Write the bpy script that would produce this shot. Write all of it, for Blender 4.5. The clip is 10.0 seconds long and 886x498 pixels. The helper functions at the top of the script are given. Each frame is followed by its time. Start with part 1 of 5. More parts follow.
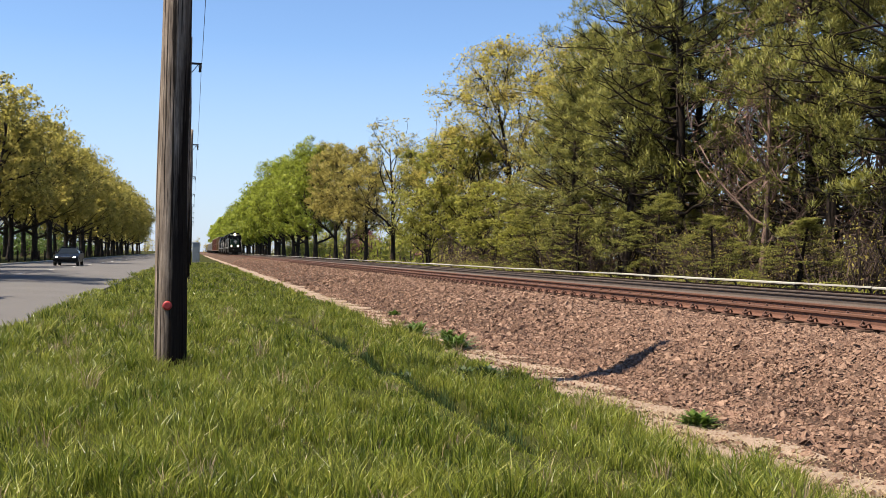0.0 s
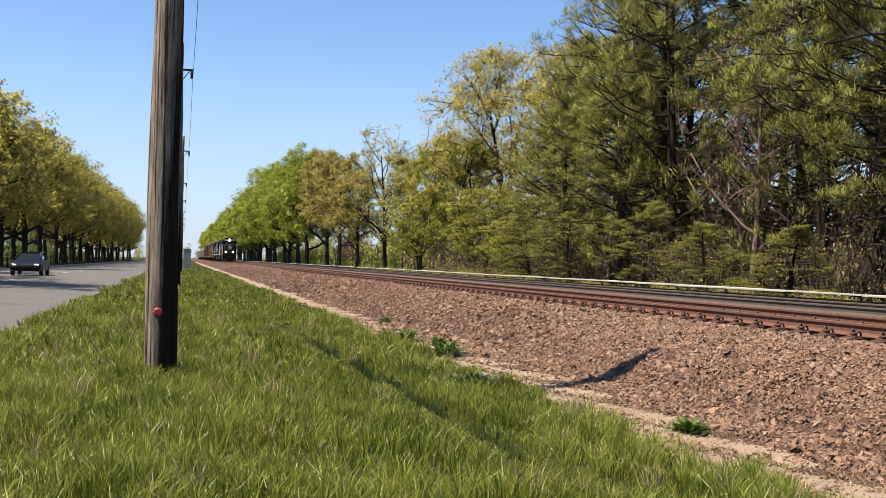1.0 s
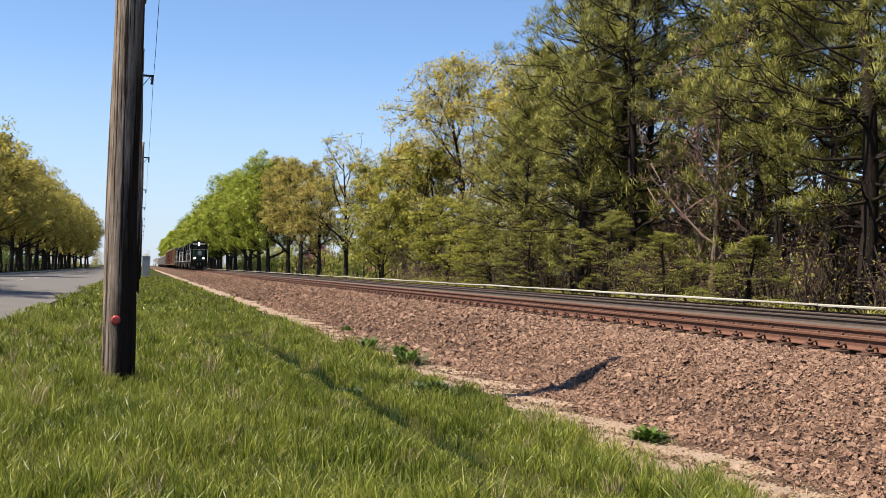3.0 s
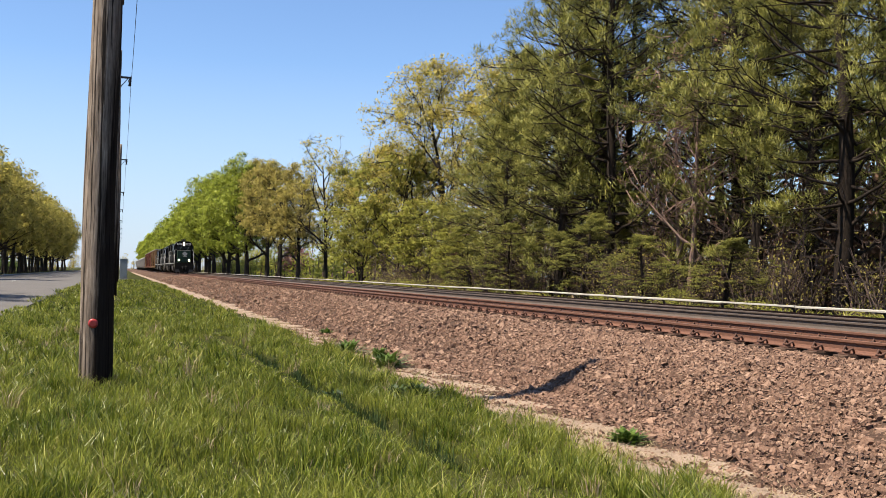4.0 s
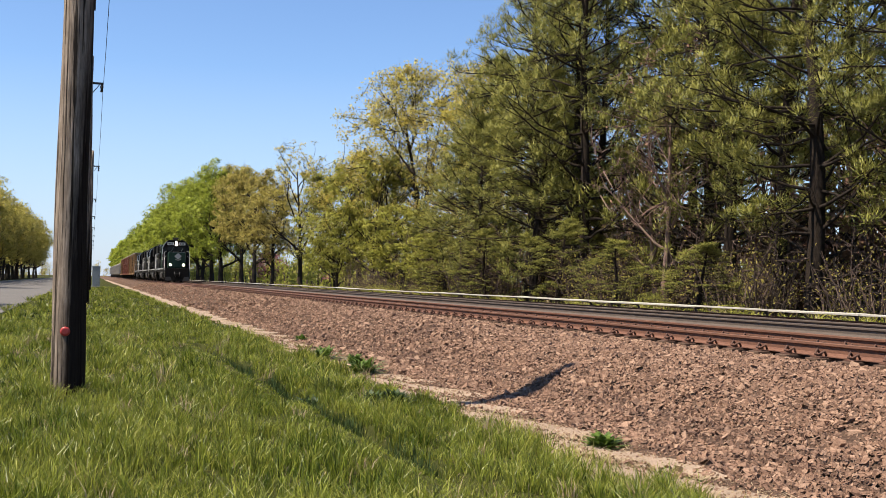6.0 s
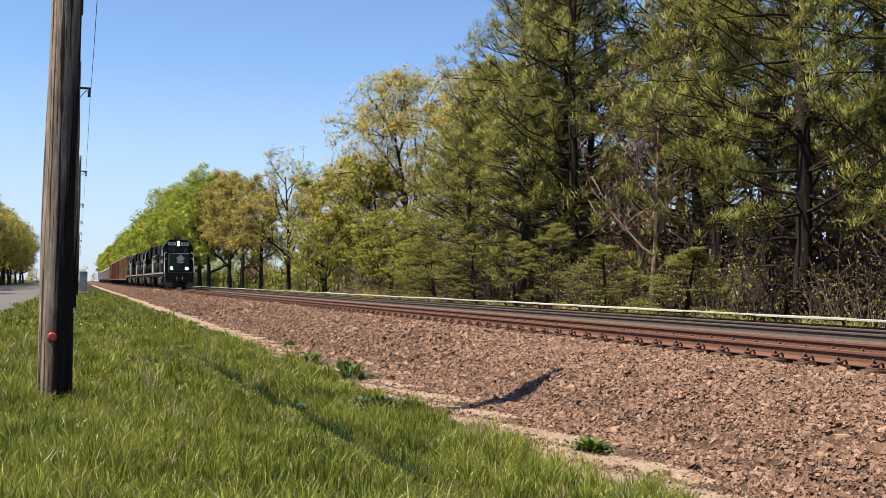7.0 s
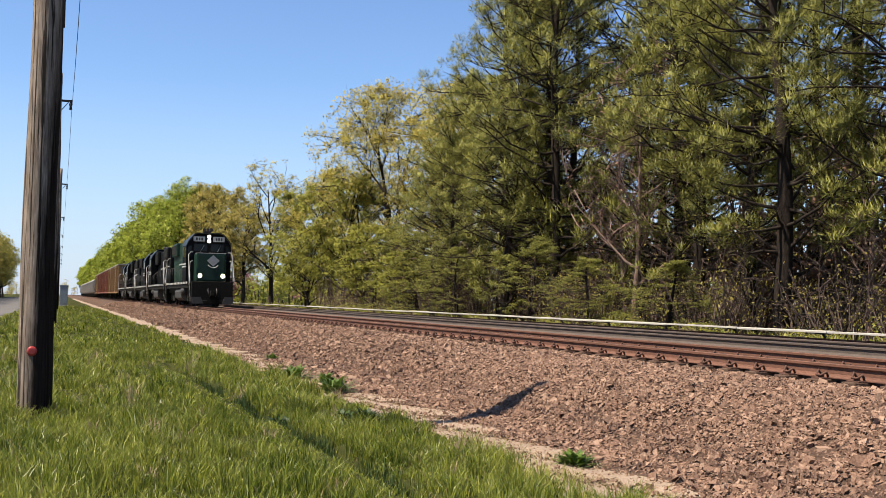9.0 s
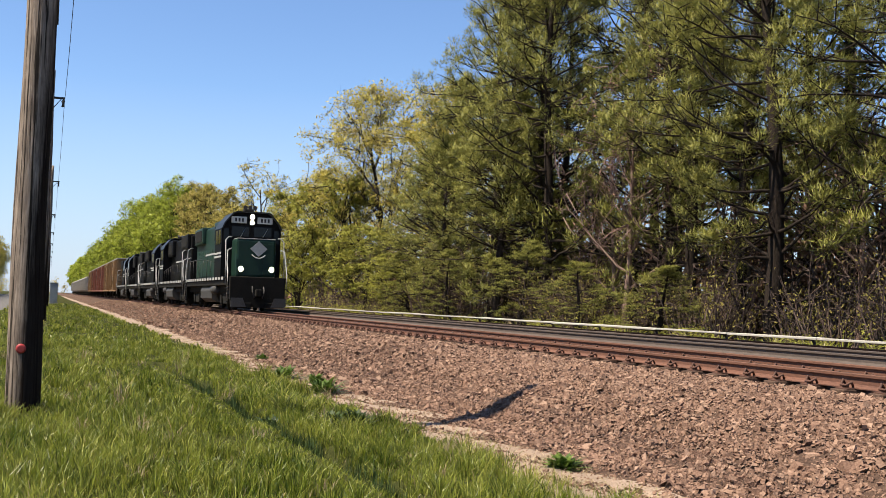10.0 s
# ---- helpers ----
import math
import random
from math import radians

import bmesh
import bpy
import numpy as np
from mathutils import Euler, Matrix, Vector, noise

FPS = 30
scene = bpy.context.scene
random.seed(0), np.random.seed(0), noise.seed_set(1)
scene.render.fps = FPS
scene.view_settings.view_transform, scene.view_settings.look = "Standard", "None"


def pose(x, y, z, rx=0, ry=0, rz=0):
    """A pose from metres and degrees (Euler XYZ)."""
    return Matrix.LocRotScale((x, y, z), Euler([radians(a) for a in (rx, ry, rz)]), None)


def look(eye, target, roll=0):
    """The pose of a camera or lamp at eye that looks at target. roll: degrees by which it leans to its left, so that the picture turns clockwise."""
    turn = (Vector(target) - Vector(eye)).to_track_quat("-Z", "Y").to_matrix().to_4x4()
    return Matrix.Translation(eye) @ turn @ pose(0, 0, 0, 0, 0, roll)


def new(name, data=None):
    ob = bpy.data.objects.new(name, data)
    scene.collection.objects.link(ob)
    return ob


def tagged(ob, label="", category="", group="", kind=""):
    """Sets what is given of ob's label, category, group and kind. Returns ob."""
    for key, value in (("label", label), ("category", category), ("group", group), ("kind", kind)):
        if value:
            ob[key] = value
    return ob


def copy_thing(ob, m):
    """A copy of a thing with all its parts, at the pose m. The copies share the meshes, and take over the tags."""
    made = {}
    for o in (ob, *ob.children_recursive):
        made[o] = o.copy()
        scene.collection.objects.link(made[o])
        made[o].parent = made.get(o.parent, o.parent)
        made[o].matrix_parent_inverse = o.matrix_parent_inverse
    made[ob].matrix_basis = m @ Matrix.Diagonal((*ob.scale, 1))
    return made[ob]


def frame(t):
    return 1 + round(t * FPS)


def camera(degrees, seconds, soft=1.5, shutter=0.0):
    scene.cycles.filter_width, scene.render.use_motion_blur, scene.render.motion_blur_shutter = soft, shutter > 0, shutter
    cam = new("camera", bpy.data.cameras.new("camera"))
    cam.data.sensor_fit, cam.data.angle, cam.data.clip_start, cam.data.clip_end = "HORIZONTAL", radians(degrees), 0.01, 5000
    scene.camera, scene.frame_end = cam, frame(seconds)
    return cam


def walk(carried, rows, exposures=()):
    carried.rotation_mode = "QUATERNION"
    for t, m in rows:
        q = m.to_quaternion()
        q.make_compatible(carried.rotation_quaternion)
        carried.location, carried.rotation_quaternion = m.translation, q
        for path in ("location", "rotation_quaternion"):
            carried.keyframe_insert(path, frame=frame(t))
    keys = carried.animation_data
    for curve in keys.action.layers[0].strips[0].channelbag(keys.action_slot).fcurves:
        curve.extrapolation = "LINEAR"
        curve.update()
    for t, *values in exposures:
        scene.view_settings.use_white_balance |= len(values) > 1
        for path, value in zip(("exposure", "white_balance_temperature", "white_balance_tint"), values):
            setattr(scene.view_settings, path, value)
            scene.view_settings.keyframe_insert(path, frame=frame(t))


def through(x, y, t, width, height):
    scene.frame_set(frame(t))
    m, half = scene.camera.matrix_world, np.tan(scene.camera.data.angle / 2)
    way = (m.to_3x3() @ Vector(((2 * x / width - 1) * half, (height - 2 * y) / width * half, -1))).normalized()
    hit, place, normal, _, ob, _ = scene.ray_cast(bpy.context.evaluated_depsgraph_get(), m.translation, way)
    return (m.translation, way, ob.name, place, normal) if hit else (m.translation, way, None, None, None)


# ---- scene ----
cam = camera(47.1, 10.0, soft=0.8)
EYE = 1.35
# seconds, yaw, pitch, roll: a hand-held camera on the spot, turning slowly to the train's left
TURNS = [
    (0.0, -13.886, 0.35, -0.95), (0.5, -14.059, 0.554, -1.008), (1.0, -14.367, 0.752, -1.063),
    (1.5, -14.773, 0.93, -1.156), (2.0, -15.32, 1.078, -1.195), (2.5, -15.907, 1.182, -1.25),
    (4.0, -17.672, 1.441, -1.21), (4.5, -18.11, 1.53, -1.141), (5.0, -18.445, 1.615, -1.068),
    (5.5, -18.759, 1.694, -0.98), (7.0, -19.712, 2.073, -0.834), (7.5, -20.046, 2.324, -0.863),
    (8.0, -20.358, 2.575, -0.821), (8.5, -20.565, 2.749, -0.783), (9.0, -20.671, 2.838, -0.793),
    (9.5, -20.801, 2.924, -1.085), (10.0, -21.172, 2.971, -1.47),
]
walk(cam, [(t, pose(0, 0, EYE, 90 + pitch, roll, yaw)) for t, yaw, pitch, roll in TURNS])

# ---- light ----
SUN_EL, SUN_X, SUN_Y = radians(60.7), -1.0, -0.1      # the sun stands high over the road
world = bpy.data.worlds.new("sky")
scene.world = world
world.use_nodes = True
wn = world.node_tree.nodes
sky = wn.new("ShaderNodeTexSky")
sky.sky_type, sky.sun_disc = "NISHITA", False
sky.sun_elevation, sky.sun_rotation = SUN_EL, math.atan2(SUN_X, SUN_Y)
sky.air_density, sky.dust_density, sky.ozone_density = 1.0, 0.0, 2.0
tint = wn.new("ShaderNodeHueSaturation")
tint.inputs["Saturation"].default_value = 1.0
world.node_tree.links.new(sky.outputs[0], tint.inputs["Color"])
cool = wn.new("ShaderNodeMix")
cool.data_type, cool.blend_type = "RGBA", "MULTIPLY"
cool.inputs["Factor"].default_value, cool.inputs["B"].default_value = 1.0, (0.84, 0.94, 1.1, 1)
world.node_tree.links.new(tint.outputs[0], cool.inputs["A"])
# pale blue haze low over the horizon
where, axis, low = wn.new("ShaderNodeTexCoord"), wn.new("ShaderNodeSeparateXYZ"), wn.new("ShaderNodeMapRange")
low.inputs["From Min"].default_value, low.inputs["From Max"].default_value = 0.0, 0.2
low.inputs["To Min"].default_value, low.inputs["To Max"].default_value = 0.8, 0.0
haze = wn.new("ShaderNodeMix")
haze.data_type = "RGBA"
haze.inputs["B"].default_value = (3.5, 4.2, 5.5, 1)
for a, b in ((where.outputs["Generated"], axis.inputs[0]), (axis.outputs["Z"], low.inputs["Value"]), (low.outputs[0], haze.inputs["Factor"]),
             (cool.outputs["Result"], haze.inputs["A"]), (haze.outputs["Result"], wn["Background"].inputs[0])):
    world.node_tree.links.new(a, b)
wn["Background"].inputs[1].default_value = 0.072
sun = new("sun", bpy.data.lights.new("sun", "SUN"))
sun.data.energy, sun.data.angle, sun.data.color = 5.0, radians(0.53), (1.0, 0.89, 0.73)
aim = Vector((SUN_X, SUN_Y, 0)).normalized() * math.cos(SUN_EL) + Vector((0, 0, math.sin(SUN_EL)))
sun.matrix_basis = look(aim * 50, (0, 0, 0))
scene.view_settings.exposure = 1.16


# ---- materials ----
def shader(name, rough=0.8, metal=0.0, spec=0.5):
    m = bpy.data.materials.new(name)
    m.use_nodes = True
    b = m.node_tree.nodes["Principled BSDF"]
    b.inputs["Roughness"].default_value, b.inputs["Metallic"].default_value = rough, metal
    b.inputs["Specular IOR Level"].default_value = spec
    return m, m.node_tree, b


def coords(nt, scale=(1, 1, 1)):
    tc, mp = nt.nodes.new("ShaderNodeTexCoord"), nt.nodes.new("ShaderNodeMapping")
    mp.inputs["Scale"].default_value = scale
    nt.links.new(tc.outputs["Object"], mp.inputs["Vector"])
    return mp.outputs[0]


def noise_tex(nt, vec, scale, detail=4.0, rough=0.6):
    n = nt.nodes.new("ShaderNodeTexNoise")
    n.inputs["Scale"].default_value, n.inputs["Detail"].default_value = scale, detail
    n.inputs["Roughness"].default_value = rough
    nt.links.new(vec, n.inputs["Vector"])
    return n.outputs["Fac"]


def ramp(nt, fac, stops):
    r = nt.nodes.new("ShaderNodeValToRGB")
    els = r.color_ramp.elements
    while len(els) < len(stops):
        els.new(0.5)
    for e, (p, c) in zip(els, stops):
        e.position, e.color = p, (*c, 1)
    nt.links.new(fac, r.inputs[0])
    return r.outputs[0]


def mixed(nt, fac, a, b, how="MIX"):
    m = nt.nodes.new("ShaderNodeMix")
    m.data_type, m.blend_type = "RGBA", how
    for sock, v in ((m.inputs["Factor"], fac), (m.inputs["A"], a), (m.inputs["B"], b)):
        if isinstance(v, (int, float)):
            sock.default_value = v
        elif isinstance(v, tuple):
            sock.default_value = (*v, 1)
        else:
            nt.links.new(v, sock)
    return m.outputs["Result"]


def bump(nt, bsdf, height, strength=0.5, dist=0.01):
    b = nt.nodes.new("ShaderNodeBump")
    b.inputs["Strength"].default_value, b.inputs["Distance"].default_value = strength, dist
    nt.links.new(height, b.inputs["Height"])
    nt.links.new(b.outputs[0], bsdf.inputs["Normal"])


def surface(name, a, b, scale=3.0, fine=40.0, rough=0.85, relief=0.4, dist=0.01, stretch=(1, 1, 1), metal=0.0, spec=0.5, dirt=None, dirt_scale=0.8):
    """Two tones in broad patches, fine grain over them, and stains of a third tone."""
    m, nt, bs = shader(name, rough, metal, spec)
    v = coords(nt, stretch)
    broad, grain = noise_tex(nt, v, scale, 5), noise_tex(nt, v, fine, 3)
    col = ramp(nt, broad, [(0.3, a), (0.7, b)])
    col = mixed(nt, 0.45, col, ramp(nt, grain, [(0.3, tuple(c * 0.55 for c in a)), (0.7, tuple(min(1, c * 1.35) for c in b))]))
    if dirt:
        stain = ramp(nt, noise_tex(nt, v, dirt_scale, 6, 0.7), [(0.52, (0, 0, 0)), (0.66, (1, 1, 1))])
        col = mixed(nt, stain, col, dirt)
    nt.links.new(col, bs.inputs["Base Color"])
    if relief:
        bump(nt, bs, grain, relief, dist)
    return m


def leafy(name, tones, rough=0.55, through=0.35, spread=0.0, share=0.55, spec=0.25):
    """Leaves: each island has its own tone; light shines through them."""
    m, nt, bs = shader(name, rough, 0, spec)
    geo = nt.nodes.new("ShaderNodeNewGeometry")
    col = ramp(nt, geo.outputs["Random Per Island"], [(k / (len(tones) - 1), c) for k, c in enumerate(tones)])
    if spread:
        big = noise_tex(nt, coords(nt), spread, 2)
        col = mixed(nt, share, col, ramp(nt, big, [(0.35, tones[0]), (0.65, tones[-1])]))
    nt.links.new(col, bs.inputs["Base Color"])
    tr = nt.nodes.new("ShaderNodeBsdfTranslucent")
    nt.links.new(col, tr.inputs["Color"])
    mix = nt.nodes.new("ShaderNodeMixShader")
    mix.inputs[0].default_value = through
    nt.links.new(bs.outputs[0], mix.inputs[1])
    nt.links.new(tr.outputs[0], mix.inputs[2])
    nt.links.new(mix.outputs[0], nt.nodes["Material Output"].inputs["Surface"])
    return m


def glow(name, color, power):
    m, nt, bs = shader(name, 0.4)
    bs.inputs["Base Color"].default_value = (*color, 1)
    bs.inputs["Emission Color"].default_value = (*color, 1)
    bs.inputs["Emission Strength"].default_value = power
    return m


def paint(name, color, rough=0.4, dirt=(0.09, 0.075, 0.06), amount=0.35, metal=0.0, spec=0.5):
    """Weathered vehicle paint: the colour, faded patches and a film of road dirt."""
    m, nt, bs = shader(name, rough, metal, spec)
    v = coords(nt)
    fade = ramp(nt, noise_tex(nt, v, 0.9, 5), [(0.3, tuple(c * 0.8 for c in color)), (0.7, tuple(min(1, c * 1.15) for c in color))])
    streak = ramp(nt, noise_tex(nt, coords(nt, (3.0, 3.0, 0.35)), 2.0, 6, 0.7), [(0.45, (0, 0, 0)), (0.8, (amount,) * 3)])
    nt.links.new(mixed(nt, streak, fade, dirt), bs.inputs["Base Color"])
    bump(nt, bs, noise_tex(nt, v, 14, 3), 0.08, 0.01)
    return m


def random_tones(name, tones, rough=0.85, fine=60.0, relief=0.5):
    """Pieces of one stuff: every island has its own tone, with grain."""
    m, nt, bs = shader(name, rough, 0, 0.3)
    geo = nt.nodes.new("ShaderNodeNewGeometry")
    col = ramp(nt, geo.outputs["Random Per Island"], [(k / (len(tones) - 1), c) for k, c in enumerate(tones)])
    g = noise_tex(nt, coords(nt), fine, 4)
    nt.links.new(mixed(nt, 0.35, col, ramp(nt, g, [(0.3, tuple(c * 0.5 for c in tones[0])), (0.7, tuple(min(1, c * 1.2) for c in tones[-1]))])), bs.inputs["Base Color"])
    bump(nt, bs, g, relief, 0.01)
    return m


M_SOIL = surface("grass_soil", (0.021, 0.025, 0.007), (0.045, 0.048, 0.014), 0.5, 25, 1.0, 0.8, 0.04, spec=0.05, dirt=(0.052, 0.048, 0.017), dirt_scale=0.35)
M_FAR = surface("lawn", (0.048, 0.076, 0.014), (0.083, 0.097, 0.021), 0.2, 3, 0.95, 0.3, 0.05)
M_GRASS = leafy("grass_blades", [(0.01, 0.022, 0.002), (0.055, 0.09, 0.006), (0.145, 0.195, 0.012), (0.225, 0.265, 0.022), (0.4, 0.38, 0.09)], 0.4, 0.38, 0.9, 0.3, 0.35)
M_STRAW = leafy("dry_straw", [(0.241, 0.172, 0.097), (0.345, 0.262, 0.159), (0.414, 0.331, 0.221)], 0.7, 0.2)
M_DIRT = surface("straw_dirt", (0.166, 0.114, 0.079), (0.29, 0.214, 0.152), 2.5, 45, 0.95, 0.8, 0.02)
M_STONE = random_tones("ballast_stone", [(0.057, 0.028, 0.018), (0.124, 0.064, 0.041), (0.186, 0.105, 0.069), (0.31, 0.2, 0.138)])
# bed toned darker than its stones, to stand in for shade in the gaps
M_BED = surface("ballast", (0.045, 0.027, 0.02), (0.115, 0.073, 0.052), 9, 26, 0.95, 1.0, 0.06, spec=0.1)
M_ASPHALT = surface("asphalt", (0.083, 0.077, 0.075), (0.128, 0.12, 0.115), 0.5, 60, 0.95, 0.6, 0.01, spec=0.2, dirt=(0.093, 0.09, 0.086), dirt_scale=0.25)
M_CURB = surface("concrete", (0.248, 0.235, 0.214), (0.331, 0.317, 0.29), 1.5, 30, 0.9, 0.4)
M_LINE = surface("road_paint", (0.345, 0.338, 0.317), (0.428, 0.414, 0.386), 2, 30, 0.8, 0.2)
M_RUST = surface("rusty_rail", (0.079, 0.032, 0.019), (0.138, 0.059, 0.034), 3, 60, 0.8, 0.4, 0.004, stretch=(1, 0.3, 1))
M_RUSTDARK = surface("dark_rust", (0.048, 0.021, 0.012), (0.097, 0.041, 0.024), 6, 60, 0.85, 0.5, 0.004)
M_TREAD = surface("worn_steel", (0.11, 0.076, 0.059), (0.179, 0.131, 0.103), 4, 40, 0.38, 0.1, 0.002, metal=0.8)
M_OLDRAIL = surface("brown_rail", (0.052, 0.038, 0.031), (0.09, 0.066, 0.052), 3, 60, 0.8, 0.4, 0.004)
M_TIE = surface("tie_wood", (0.062, 0.038, 0.028), (0.117, 0.076, 0.055), 3, 35, 1.0, 0.7, 0.01, stretch=(0.3, 4, 4), spec=0.1)
M_COVER = surface("cover_board", (0.317, 0.29, 0.248), (0.414, 0.386, 0.338), 1.2, 30, 0.7, 0.2, stretch=(2, 0.3, 2), dirt=(0.29, 0.255, 0.207), dirt_scale=1.5)
M_IRON = surface("black_iron", (0.014, 0.012, 0.01), (0.034, 0.028, 0.024), 5, 40, 0.7, 0.3)
M_BARK = surface("bark", (0.017, 0.013, 0.01), (0.042, 0.033, 0.026), 3, 18, 0.95, 1.0, 0.05, stretch=(3, 3, 0.5), spec=0.15)
M_PINEBARK = surface("pine_bark", (0.013, 0.01, 0.008), (0.036, 0.026, 0.02), 3, 14, 0.95, 1.0, 0.05, stretch=(3, 3, 0.6), spec=0.15)
M_TWIG = surface("dead_twigs", (0.048, 0.029, 0.022), (0.103, 0.069, 0.055), 3, 20, 0.95, 0.3)
M_PINE = leafy("pine_needles", [(0.085, 0.096, 0.024), (0.155, 0.165, 0.036), (0.23, 0.23, 0.046), (0.32, 0.305, 0.07)], 0.55, 0.3, 1.2, 0.4)
M_MAPLE = leafy("fresh_maple_leaves", [(0.193, 0.235, 0.024), (0.276, 0.324, 0.038), (0.359, 0.4, 0.062)], 0.5, 0.5)
M_OLIVE = leafy("olive_spring_leaves", [(0.28, 0.235, 0.06), (0.38, 0.32, 0.08), (0.47, 0.39, 0.12)], 0.6, 0.55)
M_YELLOW = leafy("yellow_spring_leaves", [(0.37, 0.305, 0.055), (0.47, 0.395, 0.08), (0.56, 0.47, 0.12)], 0.5, 0.5)
M_LIME = leafy("young_green_leaves", [(0.225, 0.23, 0.036), (0.32, 0.315, 0.055), (0.41, 0.39, 0.085)], 0.5, 0.5)
M_AVENUE = leafy("avenue_spring_leaves", [(0.32, 0.285, 0.065), (0.44, 0.385, 0.095), (0.54, 0.47, 0.13)], 0.6, 0.64)
M_PINK = leafy("pink_blossom", [(0.31, 0.09, 0.11), (0.414, 0.172, 0.193), (0.483, 0.276, 0.276)], 0.6, 0.4)
M_WEED = leafy("weed_leaves", [(0.041, 0.069, 0.012), (0.076, 0.124, 0.021), (0.124, 0.179, 0.034)], 0.45, 0.3)
# leaves of the dark weeds, and of the blades that darken the rut as shade
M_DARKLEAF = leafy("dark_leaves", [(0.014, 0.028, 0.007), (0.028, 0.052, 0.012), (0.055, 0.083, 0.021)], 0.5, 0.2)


# ---- mesh building ----
def part(name, bm, material, parent=None, label=""):
    """Links a bmesh as one mesh object, under a thing or a part."""
    me = bpy.data.meshes.new(name)
    bm.to_mesh(me)
    bm.free()
    return link_mesh(name, me, material, parent, label)


def link_mesh(name, me, material, parent=None, label=""):
    if material is not None and not me.materials:
        me.materials.append(material)
    ob = new(name, me)
    ob.parent = parent
    return tagged(ob, label)


def from_arrays(name, verts, faces):
    """A mesh out of arrays: faces all with the same number of corners."""
    me = bpy.data.meshes.new(name)
    verts, faces = np.asarray(verts, np.float32), np.asarray(faces, np.int32)
    n, k = faces.shape
    me.vertices.add(len(verts))
    me.vertices.foreach_set("co", verts.ravel())
    me.loops.add(n * k)
    me.loops.foreach_set("vertex_index", faces.ravel())
    me.polygons.add(n)
    me.polygons.foreach_set("loop_start", np.arange(0, n * k, k, dtype=np.int32))
    me.polygons.foreach_set("loop_total", np.full(n, k, dtype=np.int32))
    me.polygons.foreach_set("use_smooth", np.zeros(n, bool))
    me.update(calc_edges=True)
    return me


def box(bm, x0, x1, y0, y1, z0, z1, bevel=0.0):
    b = bmesh.new() if bevel else bm
    vs = bmesh.ops.create_cube(b, size=1)["verts"]
    for v in vs:
        v.co = Vector(((x0, x1)[v.co.x > 0], (y0, y1)[v.co.y > 0], (z0, z1)[v.co.z > 0]))
    if bevel:
        bmesh.ops.bevel(b, geom=b.edges[:], offset=bevel, segments=2, affect="EDGES", profile=0.6)
        merge(bm, b)
    return bm


def merge(bm, other, m=Matrix()):
    other.transform(m)
    me = bpy.data.meshes.new("tmp")
    other.to_mesh(me)
    other.free()
    bm.from_mesh(me)
    bpy.data.meshes.remove(me)


def tube(bm, points, radii, sides=8, caps=True):
    """A round bar along points; radii: one number or one for each point."""
    pts = [Vector(p) for p in points]
    if isinstance(radii, (int, float)):
        radii = [radii] * len(pts)
    rings = []
    for k, p in enumerate(pts):
        d = (pts[min(k + 1, len(pts) - 1)] - pts[max(k - 1, 0)]).normalized()
        side = d.cross(Vector((0, 0, 1)))
        if side.length < 0.05:
            side = d.cross(Vector((0, 1, 0)))
        side.normalize()
        up = side.cross(d)
        rings.append([bm.verts.new(p + (side * math.cos(a) + up * math.sin(a)) * radii[k]) for a in (2 * math.pi * s / sides for s in range(sides))])
    for r0, r1 in zip(rings, rings[1:]):
        for s in range(sides):
            bm.faces.new((r0[s], r0[(s + 1) % sides], r1[(s + 1) % sides], r1[s])).smooth = True
    if caps:
        bm.faces.new(rings[0][::-1])
        bm.faces.new(rings[-1])
    return bm


def extrude_profile(bm, outline, y0, y1, cuts=1):
    """An outline in x and z drawn out along y."""
    rings = [[bm.verts.new((x, y0 + (y1 - y0) * k / cuts, z)) for x, z in outline] for k in range(cuts + 1)]
    n = len(outline)
    for a, b in zip(rings, rings[1:]):
        for s in range(n):
            bm.faces.new((a[s], b[s], b[(s + 1) % n], a[(s + 1) % n]))
    bm.faces.new(rings[0])
    bm.faces.new(rings[-1][::-1])
    bmesh.ops.recalc_face_normals(bm, faces=bm.faces[:])
    return bm


# ---- the lie of the land: height over x, the same all along the line ----
LAND = [(-2500, 0.1), (-60, 0.1), (-22, 0.14), (-14.3, 0.1), (-14.2, -0.1), (-8.5, -0.05), (-3.1, -0.12), (-3.0, -0.03), (-2.4, -0.02), (-0.4, -0.05), (1.5, -0.09),
        (3.3, -0.2), (4.4, -0.32), (5.0, -0.33), (5.7, -0.26), (6.5, 0.13), (7.2, 0.32), (8.2, 0.36), (15.6, 0.36), (16.6, 0.3), (18.0, 0.12), (24, 0.1), (60, 0.1), (2500, 0.1)]
LX, LZ = [p[0] for p in LAND], [p[1] for p in LAND]


def land(x, y=0.0):
    return np.interp(x, LX, LZ)


RUT = ((2.3, 20.0), (2.64, 7.6))


def rough_land(x, y):
    """The land with its small unevenness."""
    lump = 0.035 * np.sin(1.7 * x + 0.9 * y) * np.sin(0.8 * y - 0.6 * x + 1.0) + 0.02 * np.sin(4.1 * x - 2.3 * y)
    # a narrow rut across the slope
    along = (np.asarray(y) - RUT[0][1]) / (RUT[1][1] - RUT[0][1])
    off = np.asarray(x) - (RUT[0][0] + along * (RUT[1][0] - RUT[0][0]))
    lump = lump - 0.22 * np.exp(-(off / 0.1) ** 2) * ((along > -0.2) & (along < 1.1))
    under = 0.14 * ((np.asarray(x) > 5.2) & (np.asarray(x) < 16.5))
    return land(x) - under + lump * np.clip((np.asarray(x) + 3.0) / 1.0, 0, 1) * np.clip((4.6 - np.asarray(x)) / 0.6, 0, 1)


